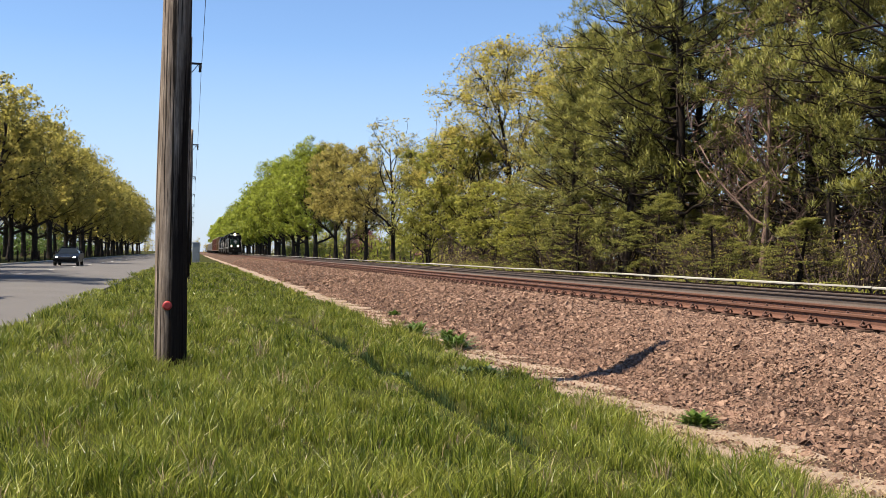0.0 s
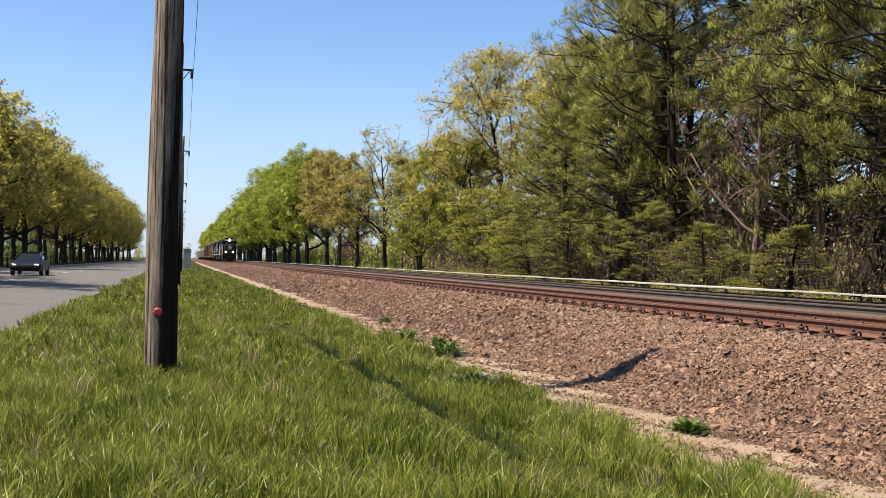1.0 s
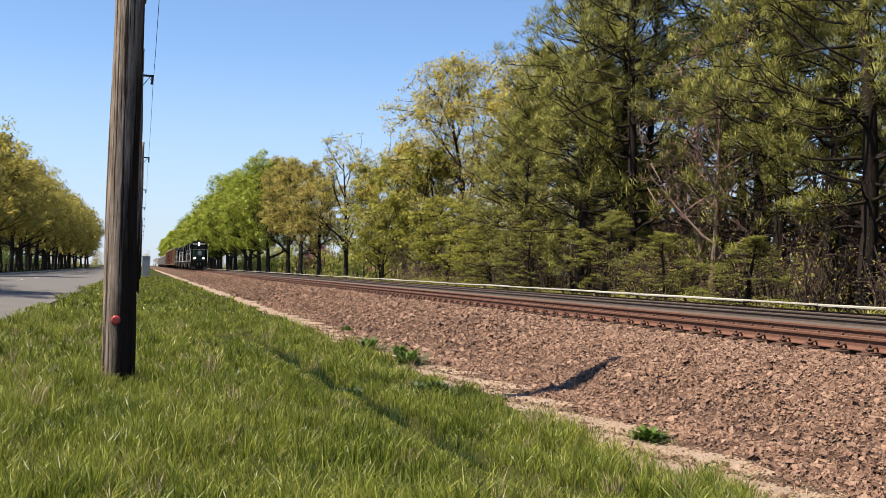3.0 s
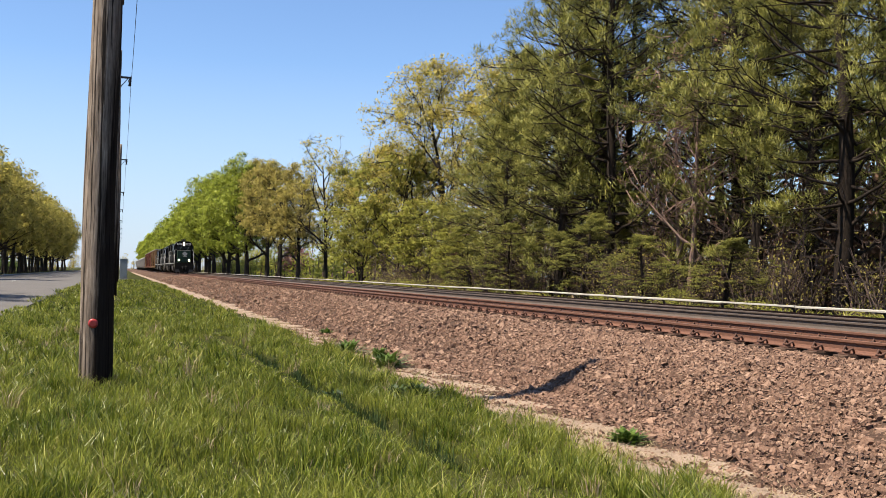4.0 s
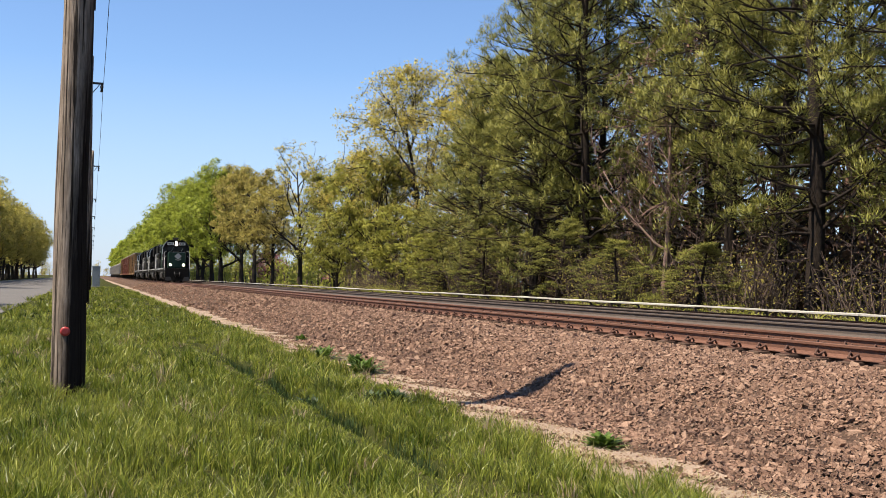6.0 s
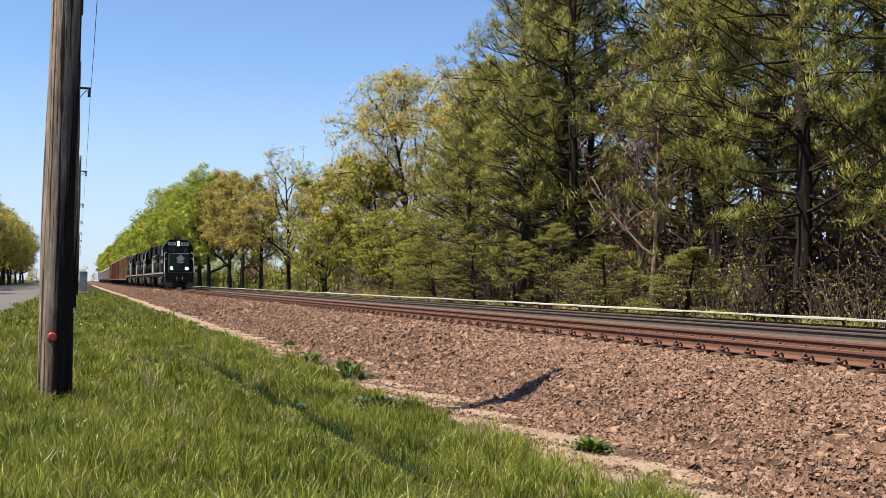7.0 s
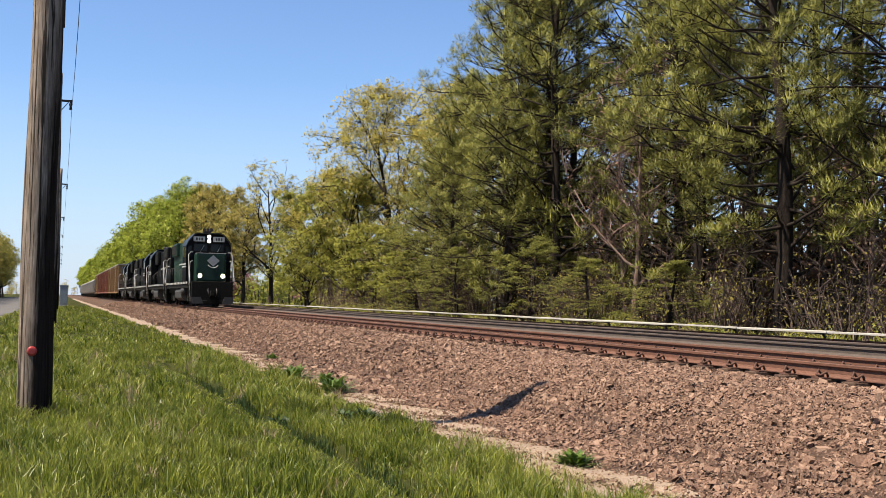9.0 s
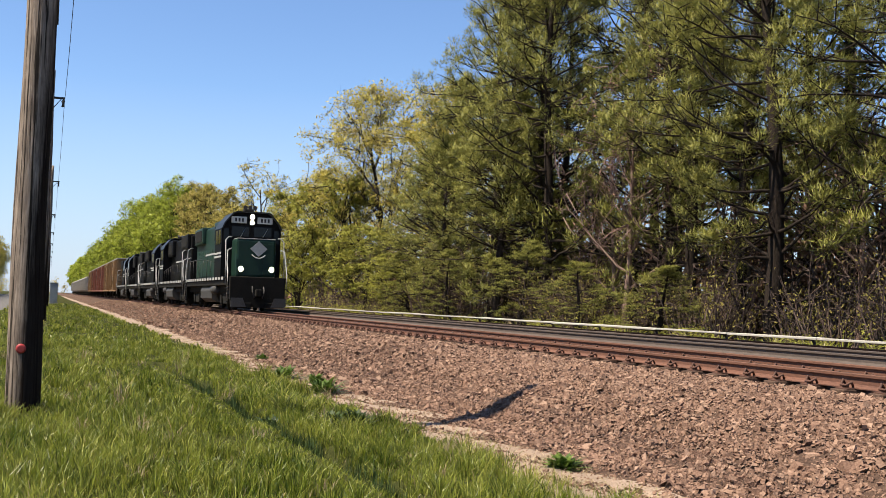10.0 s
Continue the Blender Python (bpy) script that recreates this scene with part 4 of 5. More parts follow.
    tube(bm, [(0.12 + 0.5 * math.sin(a), 0.97, 3.0 - 0.62 * math.cos(a) + 0.12) for a in (-0.75 + 1.5 * k / 8 for k in range(9))], 0.03, 5)
    part("emblem_bar", bm, M_LOGO, nose)
    for s in (-1, 1):
        bm = bmesh.new()
        tube(bm, [(s * 0.78, 1.02, 1.98), (s * 0.78, 0.86, 1.98)], [0.13, 0.15], 16)
        can = part("lamp_housing", bm, M_LOCOBLACK, nose)
        bm = bmesh.new()
        tube(bm, [(s * 0.78, 0.857, 1.98), (s * 0.78, 0.84, 1.98), (s * 0.78, 0.83, 1.98)], [0.125, 0.11, 0.05], 16)
        part("ditch_light", bm, M_MARKER if lead else M_GLASS, can, "glowing warm lamp" if lead else "")
    # cab with an arched roof
    bm = bmesh.new()
    arch = [(-1.55, 1.6), (1.55, 1.6), (1.55, 3.95), (1.42, 4.22), (1.0, 4.7), (0.8, 4.78), (-0.8, 4.78), (-1.0, 4.7), (-1.42, 4.22), (-1.55, 3.95)]
    extrude_profile(bm, arch, 2.5, 4.7)
    cab_ob = part("cab", bm, M_LOCOBLACK, thing)
    bm = bmesh.new()
    extrude_profile(bm, [(-1.58, 3.96), (-1.45, 4.25), (-1.02, 4.73), (-0.8, 4.81), (0.8, 4.81), (1.02, 4.73), (1.45, 4.25), (1.58, 3.96), (1.5, 3.98), (1.4, 4.2), (0.97, 4.67), (0.8, 4.76), (-0.8, 4.76), (-0.97, 4.67), (-1.4, 4.2), (-1.5, 3.98)], 2.3, 4.8)
    part("cab_roof", bm, M_ROOFSHINE, cab_ob, "shiny dark cab roof")
    for x0, x1 in ((-1.05, -0.12), (0.12, 1.05)):
        pane = box(bmesh.new(), x0, x1, 2.478, 2.5, 3.6, 4.08, 0.008)
        part("windscreen", pane, M_GLASS, cab_ob)
        part("wiper", tube(bmesh.new(), [((x0 + x1) / 2, 2.46, 3.56), ((x0 + x1) / 2 + 0.25, 2.465, 4.0)], 0.012, 5), M_LOGO, cab_ob)
    for s in (-1, 1):
        for y0, y1 in ((2.75, 3.45), (3.6, 4.35)):
            part("side_window", box(bmesh.new(), s * 1.555 - 0.012, s * 1.555 + 0.012, y0, y1, 3.2, 3.9, 0.005), M_GLASS, cab_ob)
        part("corner_window", box(bmesh.new(), s * 1.32 - 0.13, s * 1.32 + 0.13, 2.478, 2.5, 3.3, 3.95, 0.008), M_GLASS, cab_ob)
        for z in (2.55, 2.72):
            part("cab_stripe", box(bmesh.new(), s * 1.556 - 0.008, s * 1.556 + 0.008, 2.52, 4.7, z, z + 0.09), M_WHITE, cab_ob)
        board = box(bmesh.new(), s * 0.68 - 0.4, s * 0.68 + 0.4, 2.44, 2.5, 4.24, 4.56, 0.02)
        board_ob = part("number_board", board, M_BOARD, cab_ob, "white number board with dark bars")
        for k in range(3):
            x = s * 0.68 - 0.22 + 0.18 * k
            part("bar", box(bmesh.new(), x, x + 0.1, 2.43, 2.438, 4.31, 4.49), M_INK, board_ob)
    bm = box(bmesh.new(), -0.2, 0.2, 2.4, 2.5, 4.12, 4.76, 0.03)
    lamp_box = part("headlight_housing", bm, M_LOCOBLACK, cab_ob)
    for z in (4.28, 4.56):
        bm = tube(bmesh.new(), [(0, 2.41, z), (0, 2.385, z), (0, 2.375, z)], [0.115, 0.105, 0.05], 16)
        part("headlight", bm, M_LAMP if lead else M_GLASS, lamp_box, "glowing warm headlight" if lead else "")
    bm = bmesh.new()
    box(bm, -0.35, -0.02, 3.0, 3.3, 4.8, 4.98, 0.03)
    for x in (-0.3, -0.05, 0.2):
        tube(bm, [(x, 3.4, 5.0), (x, 3.0, 5.02), (x, 2.8, 5.03)], [0.03, 0.05, 0.12], 8)
    box(bm, -0.35, 0.25, 3.3, 3.4, 4.8, 5.0)
    part("horn", bm, M_IRON, cab_ob)
    # long hood with its doors, fans and grilles
    hood = part("hood", box(bmesh.new(), -0.92, 0.92, 4.7, 16.6, 1.6, 4.45, 0.09), hood_mat, thing)
    part("blister", box(bmesh.new(), -1.2, 1.2, 4.72, 7.6, 3.35, 4.52, 0.1), hood_mat, hood)
    part("radiator_top", box(bmesh.new(), -1.15, 1.15, 12.6, 16.2, 3.6, 4.55, 0.1), hood_mat, hood)
    for s in (-1, 1):
        for k in range(12):
            y = 5.0 + 0.95 * k
            part("hood_door", box(bmesh.new(), s * 0.925 - 0.014, s * 0.925 + 0.014, y, y + 0.88, 1.75, 3.2, 0.006), hood_mat, hood)
        part("grille", box(bmesh.new(), s * 1.205 - 0.015, s * 1.205 + 0.015, 5.0, 7.2, 3.55, 4.25, 0.005), M_UNDER, hood)
        part("radiator_grille", box(bmesh.new(), s * 1.155 - 0.015, s * 1.155 + 0.015, 12.9, 15.9, 3.75, 4.4, 0.005), M_UNDER, hood)
        part("hood_stripe", box(bmesh.new(), s * 0.945 - 0.006, s * 0.945 + 0.006, 8.0, 12.4, 2.9, 2.99), M_WHITE, hood)
        # handrail with posts
        rail_bm = tube(bmesh.new(), [(s * 1.48, 5.0, 2.35), (s * 1.48, 10.5, 2.65), (s * 1.48, 16.8, 2.65)], 0.013, 6)
        handrail = part("handrail", rail_bm, M_TANK, thing, "dull grey handrail")
        for k in range(9):
            y = 5.1 + 1.45 * k
            part("stanchion", tube(bmesh.new(), [(s * 1.48, y, 1.58), (s * 1.48, y, 2.4 + 0.25 * min(1, (y - 5) / 5.5))], 0.012, 5), M_TANK, handrail)
    for y in (9.2, 13.4, 14.7, 15.7):
        part("fan", tube(bmesh.new(), [(0, y, 4.44), (0, y, 4.62), (0, y, 4.64)], [0.52, 0.52, 0.3], 20), M_LOCOBLACK, hood)
    part("exhaust", box(bmesh.new(), -0.25, 0.25, 10.4, 10.9, 4.4, 4.7, 0.03), M_UNDER, hood)
    # tanks and trucks
    bm = bmesh.new()
    extrude_profile(bm, [(-1.1, 0.35), (1.1, 0.35), (1.38, 0.55), (1.42, 0.95), (1.3, 1.18), (-1.3, 1.18), (-1.42, 0.95), (-1.38, 0.55)], 6.3, 10.6)
    part("fuel_tank", bm, M_TANK, thing)
    for s in (-1, 1):
        part("air_tank", tube(bmesh.new(), [(s * 1.3, 4.9, 1.0), (s * 1.3, 4.95, 1.0), (s * 1.3, 6.15, 1.0), (s * 1.3, 6.2, 1.0)], [0.1, 0.22, 0.22, 0.1], 14), M_TANK, thing)
    truck(thing, 3.6)
    truck(thing, L - 3.6)
    return thing


CAR_LEN = 16.7


def boxcar(mat, label):
    thing = tagged(new("boxcar"), label, "freight car", "freight cars of the train")
    body = part("body", box(bmesh.new(), -1.48, 1.48, 0.5, CAR_LEN - 0.5, 1.05, 4.95, 0.03), mat, thing)
    for s in (-1, 1):
        for k in range(16):
            y = 0.6 + k * (CAR_LEN - 1.3) / 15
            if abs(y - CAR_LEN / 2) > 1.7:
                part("rib", box(bmesh.new(), s * 1.51 - 0.035, s * 1.51 + 0.035, y - 0.05, y + 0.05, 1.1, 4.9), mat, body)
        part("side_sill", box(bmesh.new(), s * 1.5 - 0.05, s * 1.5 + 0.05, 0.4, CAR_LEN - 0.4, 0.92, 1.12, 0.01), mat, body)
        door_ob = part("door", box(bmesh.new(), s * 1.54 - 0.03, s * 1.54 + 0.03, CAR_LEN / 2 - 1.55, CAR_LEN / 2 + 1.55, 1.15, 4.75, 0.02), mat, body)
        for dy in (-0.9, 0.9):
            part("lock_rod", tube(bmesh.new(), [(s * 1.59, CAR_LEN / 2 + dy, 1.2), (s * 1.59, CAR_LEN / 2 + dy, 4.7)], 0.025, 5), M_UNDER, door_ob)
    part("roof", box(bmesh.new(), -1.52, 1.52, 0.45, CAR_LEN - 0.45, 4.95, 5.07, 0.04), M_ROOF, thing, "dusty pale roof")
    for k in range(7):
        part("ladder_rung", tube(bmesh.new(), [(-1.4, 0.46, 1.3 + 0.42 * k), (-0.9, 0.46, 1.3 + 0.42 * k)], 0.02, 5), M_UNDER, body)
    bm = box(bmesh.new(), -0.3, 0.3, -0.1, CAR_LEN + 0.1, 0.7, 1.0, 0.03)
    part("centre_sill", bm, M_UNDER, thing)
    truck(thing, 2.6, 1.2, 0.42)
    truck(thing, CAR_LEN - 2.6, 1.2, 0.42)
    return thing


def hopper(mat):
    thing = tagged(new("covered_hopper"), "pale grey covered hopper car with sloping ends", "freight car", "hopper cars of the train")
    bm = bmesh.new()
    extrude_profile(bm, [(-1.45, 1.2), (1.45, 1.2), (1.5, 2.6), (1.45, 4.0), (1.1, 4.4), (-1.1, 4.4), (-1.45, 4.0), (-1.5, 2.6)], 0.9, CAR_LEN - 0.9)
    body = part("body", bm, mat, thing)
    for s in (-1, 1):
        for k in range(12):
            y = 1.1 + k * (CAR_LEN - 2.2) / 11
            part("rib", box(bmesh.new(), s * 1.5 - 0.05, s * 1.5 + 0.05, y - 0.06, y + 0.06, 1.2, 4.0), mat, body)
    for k in range(3):
        y = 4.0 + 4.3 * k
        bm = bmesh.new()
        extrude_profile(bm, [(-1.3, 1.25), (1.3, 1.25), (0.4, 0.45), (-0.4, 0.45)], y - 1.3, y + 1.3)
        part("chute", bm, mat, thing)
        part("hatch", tube(bmesh.new(), [(0, y, 4.38), (0, y, 4.55), (0, y, 4.57)], [0.5, 0.5, 0.3], 12), mat, thing)
    part("centre_sill", box(bmesh.new(), -0.3, 0.3, -0.1, CAR_LEN + 0.1, 0.75, 1.05, 0.03), M_UNDER, thing)
    truck(thing, 2.2, 1.2, 0.42)
    truck(thing, CAR_LEN - 2.2, 1.2, 0.42)
    return thing


def tank_car(mat):
    thing = tagged(new("tank_car"), "dark brown tank car with a domed top", "freight car")
    bm = tube(bmesh.new(), [(0, 0.9, 2.3), (0, 1.1, 2.3), (0, 1.5, 2.3), (0, CAR_LEN - 1.5, 2.3), (0, CAR_LEN - 1.1, 2.3), (0, CAR_LEN - 0.9, 2.3)], [0.5, 1.0, 1.3, 1.3, 1.0, 0.5], 24)
    part("barrel", bm, mat, thing)
    part("dome", tube(bmesh.new(), [(0, CAR_LEN / 2, 3.4), (0, CAR_LEN / 2, 3.95), (0, CAR_LEN / 2, 4.0)], [0.6, 0.55, 0.3], 14), mat, thing)
    part("centre_sill", box(bmesh.new(), -0.5, 0.5, -0.1, CAR_LEN + 0.1, 0.8, 1.1, 0.03), M_UNDER, thing)
    truck(thing, 2.2, 1.2, 0.42)
    truck(thing, CAR_LEN - 2.2, 1.2, 0.42)
    return thing


M_ROOF = surface("galvanised_roof", (0.241, 0.235, 0.214), (0.345, 0.331, 0.304), 1.5, 20, 0.6, 0.1, dirt=(0.207, 0.152, 0.103))
M_TAN = paint("car_ochre", (0.2, 0.114, 0.045), 0.65, amount=0.5)
M_OXIDE = paint("car_oxide", (0.166, 0.052, 0.028), 0.65, amount=0.45)
M_GREYCAR = paint("car_grey", (0.29, 0.269, 0.235), 0.7, amount=0.4)
M_DARKCAR = paint("car_brown", (0.062, 0.031, 0.024), 0.6, amount=0.4)
STEP = 18.2
lead = locomotive(M_LOCO, True)
second = locomotive(M_LOCOBLACK, False)
train = [(lead, 0.0), (second, STEP)]
for k in (2, 3, 4):
    train.append((copy_thing(second, pose(0, 0, 0)), STEP * k))
y = 5 * STEP + 0.3
tan_car = boxcar(M_TAN, "ochre-yellow ribbed boxcar with a dusty roof")
red_car = boxcar(M_OXIDE, "rusty red-brown ribbed boxcar with a dusty roof")
train += [(tan_car, y), (red_car, y + 2 * (CAR_LEN + 0.9))]
for k, first in ((1, tan_car), (3, red_car), (4, red_car), (5, tan_car)):
    train.append((copy_thing(first, pose(0, 0, 0)), y + k * (CAR_LEN + 0.9)))
y += 6 * (CAR_LEN + 0.9)
train.append((tank_car(M_DARKCAR), y))
grey_car = hopper(M_GREYCAR)
train.append((grey_car, y + CAR_LEN + 0.9))
for k in range(2, 11):
    train.append((copy_thing(grey_car, pose(0, 0, 0)), y + k * (CAR_LEN + 0.9)))

# ---- the cars on the road ----
M_CARPAINT = paint("car_paint", (0.004, 0.005, 0.007), 0.3, amount=0.05, spec=0.15)
M_TYRE = surface("tyre", (0.008, 0.008, 0.008), (0.017, 0.017, 0.017), 8, 40, 0.9, 0.2)
M_RIM = surface("alloy_rim", (0.241, 0.241, 0.248), (0.31, 0.31, 0.317), 5, 20, 0.35, 0, metal=0.8)
M_CHROME = surface("chrome", (0.38, 0.38, 0.386), (0.414, 0.414, 0.414), 5, 20, 0.2, 0, metal=1.0)
M_CARLAMP = glow("car_headlight", (1.0, 0.97, 0.9), 6.0)


def sedan(label):
    """A saloon car, its front at y = 0, its tail towards +y, the road at z = 0."""
    thing = tagged(new("car"), label, "car", "cars on the road")
    side = [(0.02, 0.32), (0.0, 0.55), (0.12, 0.7), (0.6, 0.82), (1.45, 0.93), (2.3, 0.97), (3.9, 0.99), (4.5, 0.97), (4.62, 0.8), (4.6, 0.4), (4.4, 0.28), (0.3, 0.25)]
    bm = bmesh.new()
    rows = []
    for x, inset, squeeze in ((-0.88, 0.08, 0.9), (-0.8, 0.02, 1.0), (0.8, 0.02, 1.0), (0.88, 0.08, 0.9)):
        rows.append([bm.verts.new((x, 2.3 + (y - 2.3) * (1 - inset), 0.6 + (z - 0.6) * squeeze)) for y, z in side])
    for a, b in zip(rows, rows[1:]):
        for s in range(len(side)):
            bm.faces.new((a[s], a[(s + 1) % len(side)], b[(s + 1) % len(side)], b[s]))
    bm.faces.new(rows[0][::-1])
    bm.faces.new(rows[-1])
    bmesh.ops.recalc_face_normals(bm, faces=bm.faces[:])
    bmesh.ops.bevel(bm, geom=bm.edges[:], offset=0.045, segments=2, affect="EDGES")
    body = part("body", bm, M_CARPAINT, thing)
    bm = bmesh.new()
    low = [bm.verts.new(p) for p in ((-0.76, 1.35, 0.92), (0.76, 1.35, 0.92), (0.76, 4.0, 0.97), (-0.76, 4.0, 0.97))]
    top = [bm.verts.new(p) for p in ((-0.54, 2.15, 1.36), (0.54, 2.15, 1.36), (0.54, 3.2, 1.38), (-0.54, 3.2, 1.38))]
    for s in range(4):
        bm.faces.new((low[s], low[(s + 1) % 4], top[(s + 1) % 4], top[s]))
    bm.faces.new(top)
    bm.faces.new(low[::-1])
    bmesh.ops.recalc_face_normals(bm, faces=bm.faces[:])
    part("windows", bm, M_GLASS, thing)
    part("roof", box(bmesh.new(), -0.55, 0.55, 2.1, 3.25, 1.35, 1.42, 0.03), M_CARPAINT, thing)
    for s in (-1, 1):
        part("pillar", tube(bmesh.new(), [(s * 0.77, 1.33, 0.93), (s * 0.6, 2.05, 1.41)], 0.03, 6), M_CARPAINT, thing)
        part("pillar", tube(bmesh.new(), [(s * 0.77, 4.02, 0.97), (s * 0.6, 3.3, 1.42)], 0.04, 6), M_CARPAINT, thing)
        part("mirror", box(bmesh.new(), s * 0.95 - 0.09, s * 0.95 + 0.09, 1.55, 1.68, 0.95, 1.08, 0.03), M_CARPAINT, thing)
        part("headlight", box(bmesh.new(), s * 0.62 - 0.12, s * 0.62 + 0.12, 0.12, 0.3, 0.58, 0.68, 0.03), M_CARLAMP, thing, "lit white headlight")
        for y in (0.9, 3.65):
            bm = tube(bmesh.new(), [(s * 0.7, y, 0.32), (s * 0.74, y, 0.32), (s * 0.88, y, 0.32), (s * 0.9, y, 0.32)], [0.29, 0.32, 0.32, 0.28], 24)
            wheel = part("wheel", bm, M_TYRE, thing)
            part("rim", tube(bmesh.new(), [(s * 0.895, y, 0.32), (s * 0.915, y, 0.32), (s * 0.92, y, 0.32)], [0.21, 0.2, 0.06], 16), M_RIM, wheel)
    part("grille", box(bmesh.new(), -0.36, 0.36, 0.15, 0.26, 0.56, 0.7, 0.015), M_CHROME, thing)
    part("plate", box(bmesh.new(), -0.15, 0.15, 0.13, 0.24, 0.4, 0.5, 0.005), M_WHITE, thing)
    return thing


car_one = sedan("dark saloon car with lit headlights driving on the road")
car_two = sedan("dark car driving ahead on the road")


# ---- what moves ----
def motions():
    """The train comes on at a steady pace; the cars drive past on the road."""
    front = [(0.0, 243.3), (1.0, 224.6), (2.5, 195.7), (4.0, 166.2), (5.5, 136.6), (7.0, 108.0), (7.5, 98.7), (9.0, 70.6), (9.5, 60.9), (10.0, 51.0)]
    for n, (vehicle, back) in enumerate(train):
        vehicle.scale = (1, 1, 1.08)
        about = (back + 17.9, 180) if n in (1, 3) else (back, 0)     # two of the engines run long hood first
        walk(vehicle, [(t, pose(NEAR_X + 0.753, y + about[0], RAIL_TOP, 0, 0, about[1])) for t, y in front])
    walk(car_one, [(0.0, pose(-9.0, 79.0, 0.1)), (5.0, pose(-9.0, 5.0, 0.1)), (10.0, pose(-9.0, -69.0, 0.1))])
    walk(car_two, [(0.0, pose(-9.0, 42.6, 0.1)), (5.0, pose(-9.0, -30.0, 0.1)), (10.0, pose(-9.0, -104.0, 0.1))])



# ---- stones of the ballast, grass, straw and weeds ----
def stones(seed, xs, ys, count, size, near_bias=1.0):
    rng = np.random.default_rng(seed)
    x = rng.uniform(*xs, count)
    y = ys[0] + (ys[1] - ys[0]) * rng.random(count) ** near_bias
    ragged = 0.2 * np.sin(0.63 * y + 2) * np.sin(0.29 * y) + 0.1 * np.sin(3.7 * y + 1) + rng.normal(0, 0.12, count)
    x = np.where((x < 5.9) & (x - ragged < 5.25) & (xs[0] > 5), x + 0.4 + rng.uniform(0, 2.5, count), x)
    z = land(x) + 0.012 + 0.03 * np.sin(5.3 * x + 2.1 * y) * np.sin(3.7 * y - 2 * x) * np.clip((x - 5.4) / 0.6, 0, 1) * (x < 8.3)
    block = np.array([(-1, -1, -1), (1, -1, -1), (1, 1, -1), (-1, 1, -1), (-1, -1, 1), (1, -1, 1), (1, 1, 1), (-1, 1, 1)], float) * (1.25, 0.95, 0.75)
    tris = np.array([(4, 5, 6), (4, 6, 7), (0, 1, 5), (0, 5, 4), (1, 2, 6), (1, 6, 5), (2, 3, 7), (2, 7, 6), (3, 0, 4), (3, 4, 7)])
    s = size * np.exp(rng.normal(0, 0.3, (count, 1, 1))) * rng.uniform(0.65, 1.2, (count, 1, 3))
    v = (block[None] * rng.uniform(0.45, 1.1, (count, 8, 1)) + rng.normal(0, 0.13, (count, 8, 3))) * s
    turn, lean = rng.uniform(0, math.pi, count), np.abs(rng.normal(0, 0.6, count))
    tip = rng.uniform(0, 2 * math.pi, count)
    q = np.stack([np.cos(turn), -np.sin(lean) * np.cos(tip), -np.sin(lean) * np.sin(tip), np.sin(turn)], -1)
    q /= np.linalg.norm(q, axis=1, keepdims=True)
    w, a, b, c = q.T
    rot = np.stack([1 - 2 * (b * b + c * c), 2 * (a * b - c * w), 2 * (a * c + b * w), 2 * (a * b + c * w), 1 - 2 * (a * a + c * c), 2 * (b * c - a * w),
                    2 * (a * c - b * w), 2 * (b * c + a * w), 1 - 2 * (a * a + b * b)], -1).reshape(-1, 3, 3)
    v = np.einsum("nij,nkj->nki", rot, v) + np.stack([x, y, z + rng.uniform(-0.3, 0.7, count) * size], -1)[:, None]
    f = (np.arange(count)[:, None, None] * 8 + tris[None]).reshape(-1, 3)
    ob = link_mesh("ballast_stones", from_arrays("ballast_stones", v.reshape(-1, 3), f), M_STONE)
    return tagged(ob, "loose brown crushed ballast stones", "ballast", kind="stuff")


stones(61, (5.05, 8.85), (5.0, 17.0), 44000, 0.019)
stones(64, (4.5, 5.4), (5.0, 30.0), 4000, 0.013)
stones(62, (5.05, 8.85), (17.0, 42.0), 20000, 0.026, 1.4)
stones(65, (5.05, 8.85), (42.0, 150.0), 10000, 0.038, 1.6)
stones(63, (9.2, 16.4), (7.0, 40.0), 6000, 0.032, 1.3)


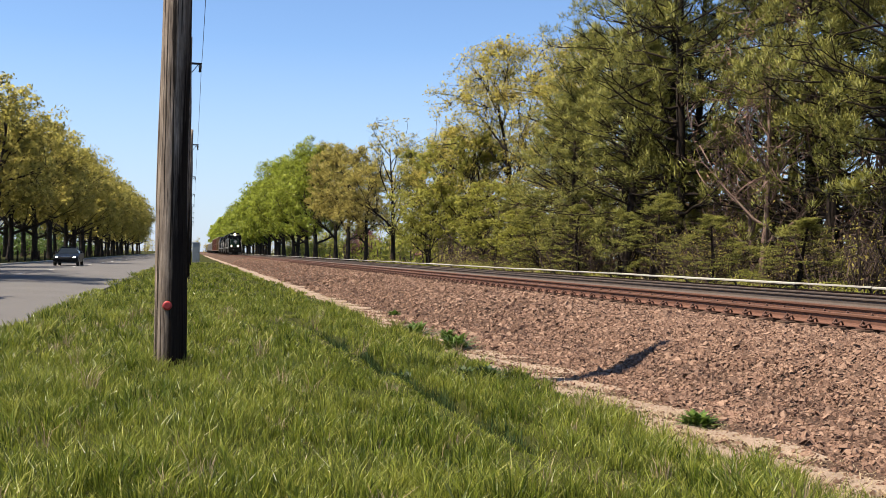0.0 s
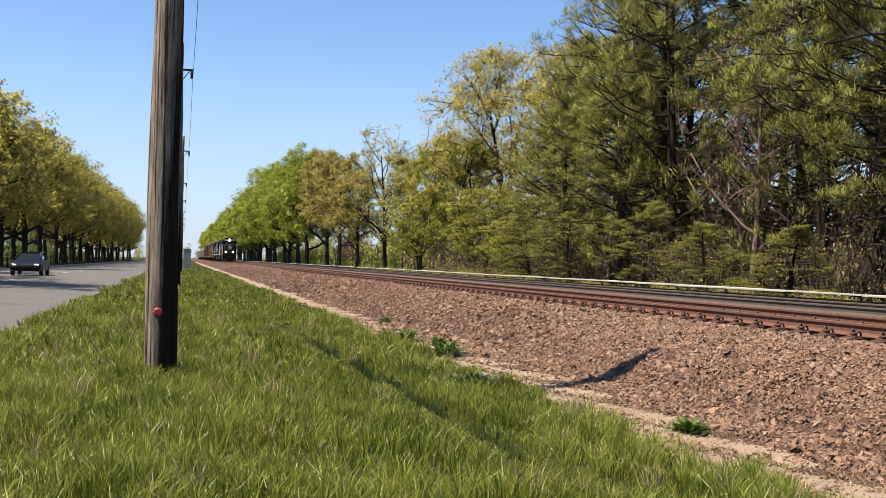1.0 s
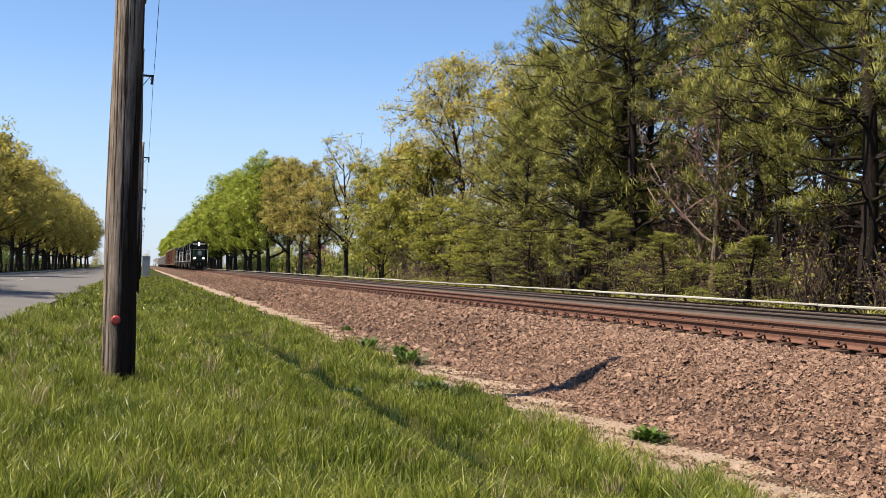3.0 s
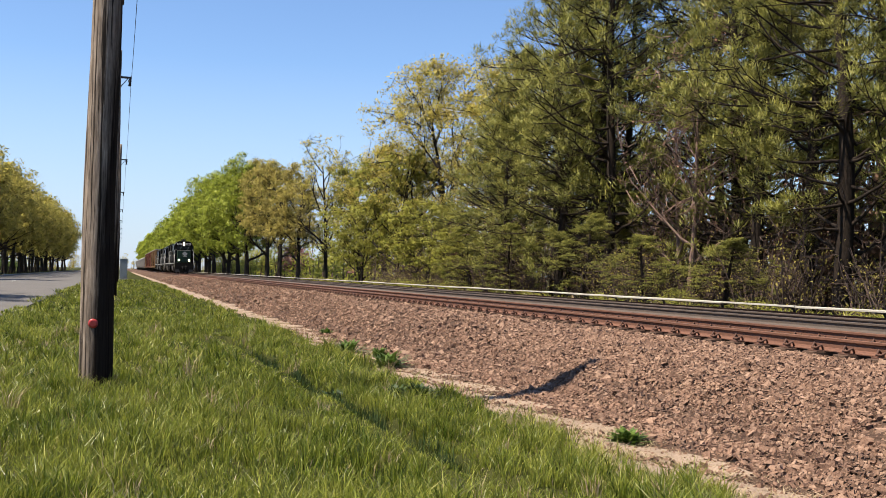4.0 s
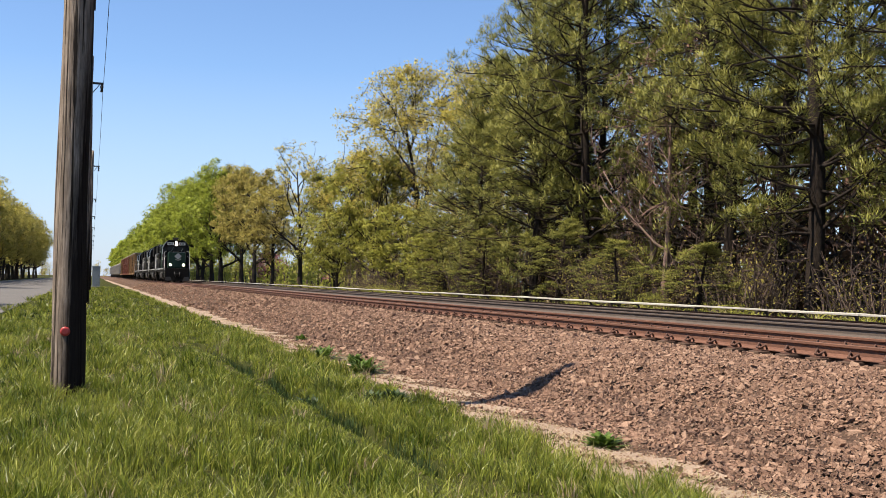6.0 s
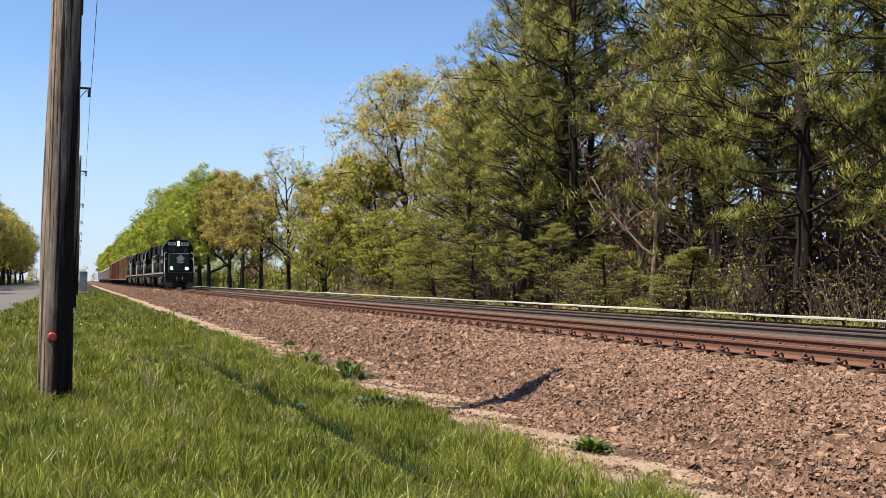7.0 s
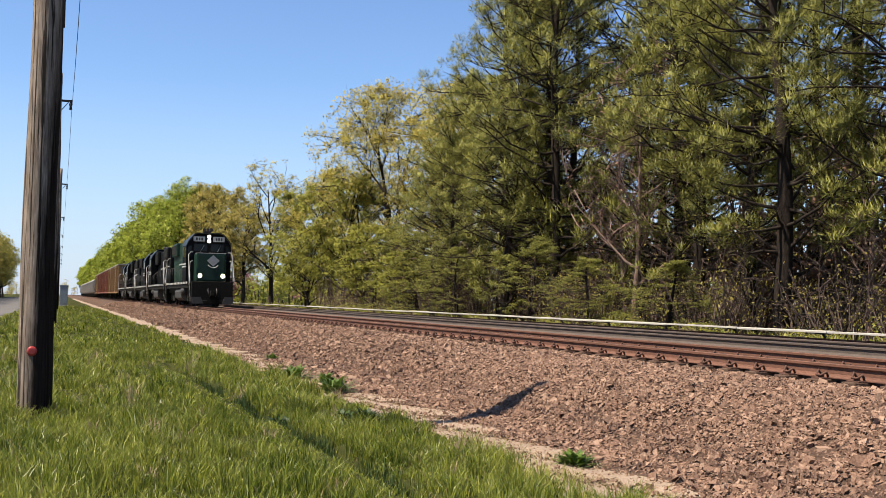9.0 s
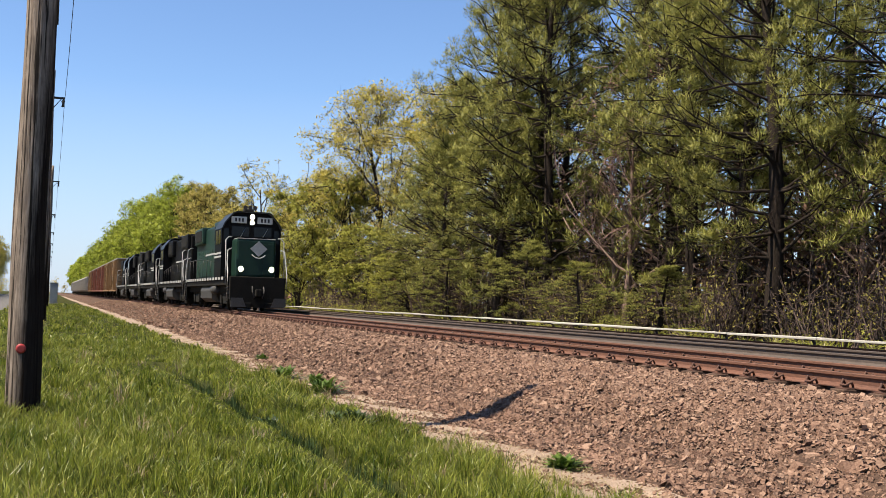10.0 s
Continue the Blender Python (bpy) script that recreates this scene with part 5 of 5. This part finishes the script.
def blades(seed, count, xs, ys, tall, width, bias, name, material, label, category, patch=1.0, edge=0.0, lean=0.6):
    rng = np.random.default_rng(seed)
    x = rng.uniform(*xs, count)
    y = ys[0] + (ys[1] - ys[0]) * rng.random(count) ** bias
    # most blades stand in tussocks and lean out of them
    many = max(1, count // 34)
    cx, cy = rng.uniform(*xs, many), ys[0] + (ys[1] - ys[0]) * rng.random(many) ** bias
    home, held = rng.integers(0, many, count), rng.random(count) < 0.75
    grown = np.where(held, (0.45 + 1.05 * rng.random(many) ** 1.6)[home], 0.6)
    az = rng.uniform(0, 2 * math.pi, count)
    out = rng.random(count) * (0.05 + width * 6)
    x, y = np.where(held, cx[home] + out * np.cos(az), x), np.where(held, cy[home] + out * np.sin(az), y)
    az = az + rng.normal(0, 0.6, count)
    tuft = np.sin(2.1 * x + 1.3 * y) * np.sin(1.9 * y - 1.1 * x + 2) + 0.6 * np.sin(5.7 * x + 0.7) * np.sin(4.9 * y + x)
    keep = rng.random(count) < np.clip(0.95 + 0.5 * tuft, 0.4, 1)
    if edge:
        keep &= x < xs[1] - edge * (0.5 + 0.5 * np.sin(1.3 * y) * np.sin(0.47 * y + 1)) * rng.uniform(0.3, 1, count) + 0.12 * np.sin(4.7 * y)
    share = (y - RUT[0][1]) / (RUT[1][1] - RUT[0][1])
    gap = np.abs(x - RUT[0][0] - share * (RUT[1][0] - RUT[0][0])) < 0.1 * rng.uniform(0.6, 1.2, count)
    keep &= ~(gap & (share > -0.1) & (share < 1.1) & (np.sin(2.2 * y) > -0.75))
    x, y, tuft, az, grown = x[keep], y[keep], tuft[keep], az[keep], grown[keep]
    n = len(x)
    h = tall * rng.uniform(0.45, 1.25, n) * (1 + 0.3 * patch * tuft) * grown
    along = (y - RUT[0][1]) / (RUT[1][1] - RUT[0][1])
    off = x - (RUT[0][0] + along * (RUT[1][0] - RUT[0][0]))
    h = h * (1 - 0.68 * np.exp(-((off + 0.2) / 0.28) ** 4) * ((along > -0.2) & (along < 1.1)))
    bend = h * lean * rng.uniform(0.2, 1.5, n)
    base = np.stack([x, y, rough_land(x, y) - 0.01], -1)
    d = np.stack([np.cos(az), np.sin(az), np.zeros(n)], -1)
    turn = rng.uniform(0, math.pi, n)
    s = np.stack([np.cos(turn), np.sin(turn), np.zeros(n)], -1) * (width * rng.uniform(0.6, 1.3, n))[:, None]
    up = np.array([0, 0, 1.0])
    mid = base + up * (h * 0.6)[:, None] + d * (bend * 0.3)[:, None]
    tip = base + up * (h * 0.95)[:, None] + d * bend[:, None]
    v = np.stack([base - s, base + s, mid - s * 0.8, mid + s * 0.8, tip], 1).reshape(-1, 3)
    i = np.arange(n)[:, None] * 5
    f = np.concatenate([i + (0, 1, 3), i + (0, 3, 2), i + (2, 3, 4)]).astype(np.int32)
    ob = link_mesh(name, from_arrays(name, v, f), material)
    return tagged(ob, label, category, kind="stuff")


blades(71, 135000, (-2.6, 4.6), (5.5, 13.0), 0.165, 0.0038, 1.2, "grass", M_GRASS, "long unmown green grass with pale seed stalks", "grass", edge=0.7)
blades(72, 85000, (-3.0, 4.6), (13.0, 30.0), 0.165, 0.0072, 1.4, "grass", M_GRASS, "long unmown green grass", "grass", edge=0.7)
blades(78, 16000, (-2.6, 4.5), (-10.0, 5.5), 0.15, 0.008, 1.0, "grass", M_GRASS, "long unmown green grass", "grass", edge=0.7)
blades(73, 40000, (-3.2, 4.6), (30.0, 130.0), 0.17, 0.018, 1.8, "grass", M_GRASS, "long unmown green grass", "grass", edge=0.8)
blades(74, 5000, (-2.6, 4.6), (5.5, 24.0), 0.19, 0.004, 1.5, "dry_grass", M_STRAW, "scattered dry pale grass stalks", "grass", lean=0.5)
blades(75, 34000, (4.2, 5.45), (5.5, 40.0), 0.05, 0.005, 1.8, "straw", M_STRAW, "matted dry straw beside the ballast", "dry grass", lean=2.5)
blades(76, 9000, (16.6, 19.5), (12.0, 90.0), 0.3, 0.02, 1.4, "rough_grass", M_STRAW, "dry rough grass beyond the second track", "grass", lean=0.8)
blades(77, 14000, (16.8, 20.5), (12.0, 90.0), 0.35, 0.025, 1.4, "rough_grass", M_LIME, "patchy green growth beyond the second track", "grass", lean=0.6)


def weed(seed, x, y, reach, tall, count, mat, label):
    """A low plant: a rosette of pointed bent leaves on short stems."""
    rng = np.random.default_rng(seed)
    az = rng.uniform(0, 2 * math.pi, count)
    el = rng.uniform(0.15, 1.3, count)
    d = np.stack([np.cos(az) * np.cos(el) * reach, np.sin(az) * np.cos(el) * reach, np.sin(el) * tall], -1) * rng.uniform(0.5, 1.1, (count, 1))
    start = rng.normal(0, reach * 0.12, (count, 3)) * (1, 1, 0)
    s = np.cross(d, (0, 0, 1.0))
    s /= np.linalg.norm(s, axis=1, keepdims=True) + 1e-9
    s *= rng.uniform(0.014, 0.036, (count, 1))
    mid = start + d * 0.6
    tip = start + d + np.stack([d[:, 0] * 0.15, d[:, 1] * 0.15, -0.25 * np.abs(d[:, 2])], -1)
    v = np.stack([start - s * 0.3, start + s * 0.3, mid - s, mid + s, tip], 1).reshape(-1, 3)
    i = np.arange(count)[:, None] * 5
    f = np.concatenate([i + (0, 1, 3), i + (0, 3, 2), i + (2, 3, 4)]).astype(np.int32)
    ob = link_mesh("weed", from_arrays("weed", v, f), mat)
    ob.matrix_basis = pose(x, y, float(rough_land(x, y) if x < 4.0 else land(x)) - 0.01)
    return tagged(ob, label, "weed", "weeds beside the ballast")


weed(81, 4.97, 9.3, 0.3, 0.24, 190, M_WEED, "leafy green weed on the dry straw strip")
weed(82, 3.25, 12.0, 0.2, 0.34, 260, M_DARKLEAF, "dark leafy clump in the grass")
weed(83, 3.75, 12.6, 0.3, 0.34, 180, M_DARKLEAF, "dark spreading weed in the grass")
weed(84, 5.3, 26.7, 0.3, 0.25, 90, M_WEED, "small green weed at the ballast's foot")
weed(85, 5.0, 19.8, 0.35, 0.3, 130, M_WEED, "green weed at the ballast's foot")
weed(86, 4.6, 20.9, 0.5, 0.4, 160, M_WEED, "tall green weed at the ballast's foot")
weed(87, 4.6, 17.5, 0.5, 0.45, 160, M_WEED, "tall green weed at the ballast's foot")
weed(88, 2.6, 12.4, 0.36, 0.22, 80, M_DARKLEAF, "dark spreading weed in the grass")


def rut_shade_blades(seed, count):
    """Dark coarse blades along the rut; their colour stands in for its shade."""
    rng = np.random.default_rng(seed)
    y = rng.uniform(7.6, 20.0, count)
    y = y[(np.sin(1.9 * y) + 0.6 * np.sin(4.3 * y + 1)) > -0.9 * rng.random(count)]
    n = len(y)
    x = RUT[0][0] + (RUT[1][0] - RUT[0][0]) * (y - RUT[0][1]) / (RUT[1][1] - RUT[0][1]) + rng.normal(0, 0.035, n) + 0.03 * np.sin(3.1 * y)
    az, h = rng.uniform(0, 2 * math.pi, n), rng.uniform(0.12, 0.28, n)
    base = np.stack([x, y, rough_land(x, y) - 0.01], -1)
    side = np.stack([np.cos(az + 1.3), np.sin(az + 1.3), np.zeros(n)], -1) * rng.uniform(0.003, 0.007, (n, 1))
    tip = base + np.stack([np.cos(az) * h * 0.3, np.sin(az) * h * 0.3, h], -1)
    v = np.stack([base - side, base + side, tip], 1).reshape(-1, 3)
    ob = link_mesh("rut_shade_blades", from_arrays("rut_shade_blades", v, np.arange(3 * n).reshape(-1, 3)), M_DARKLEAF)
    return tagged(ob, "dark blades standing in for the shade in a narrow rut", "grass", kind="stuff")


rut_shade_blades(91, 5200)
motions()
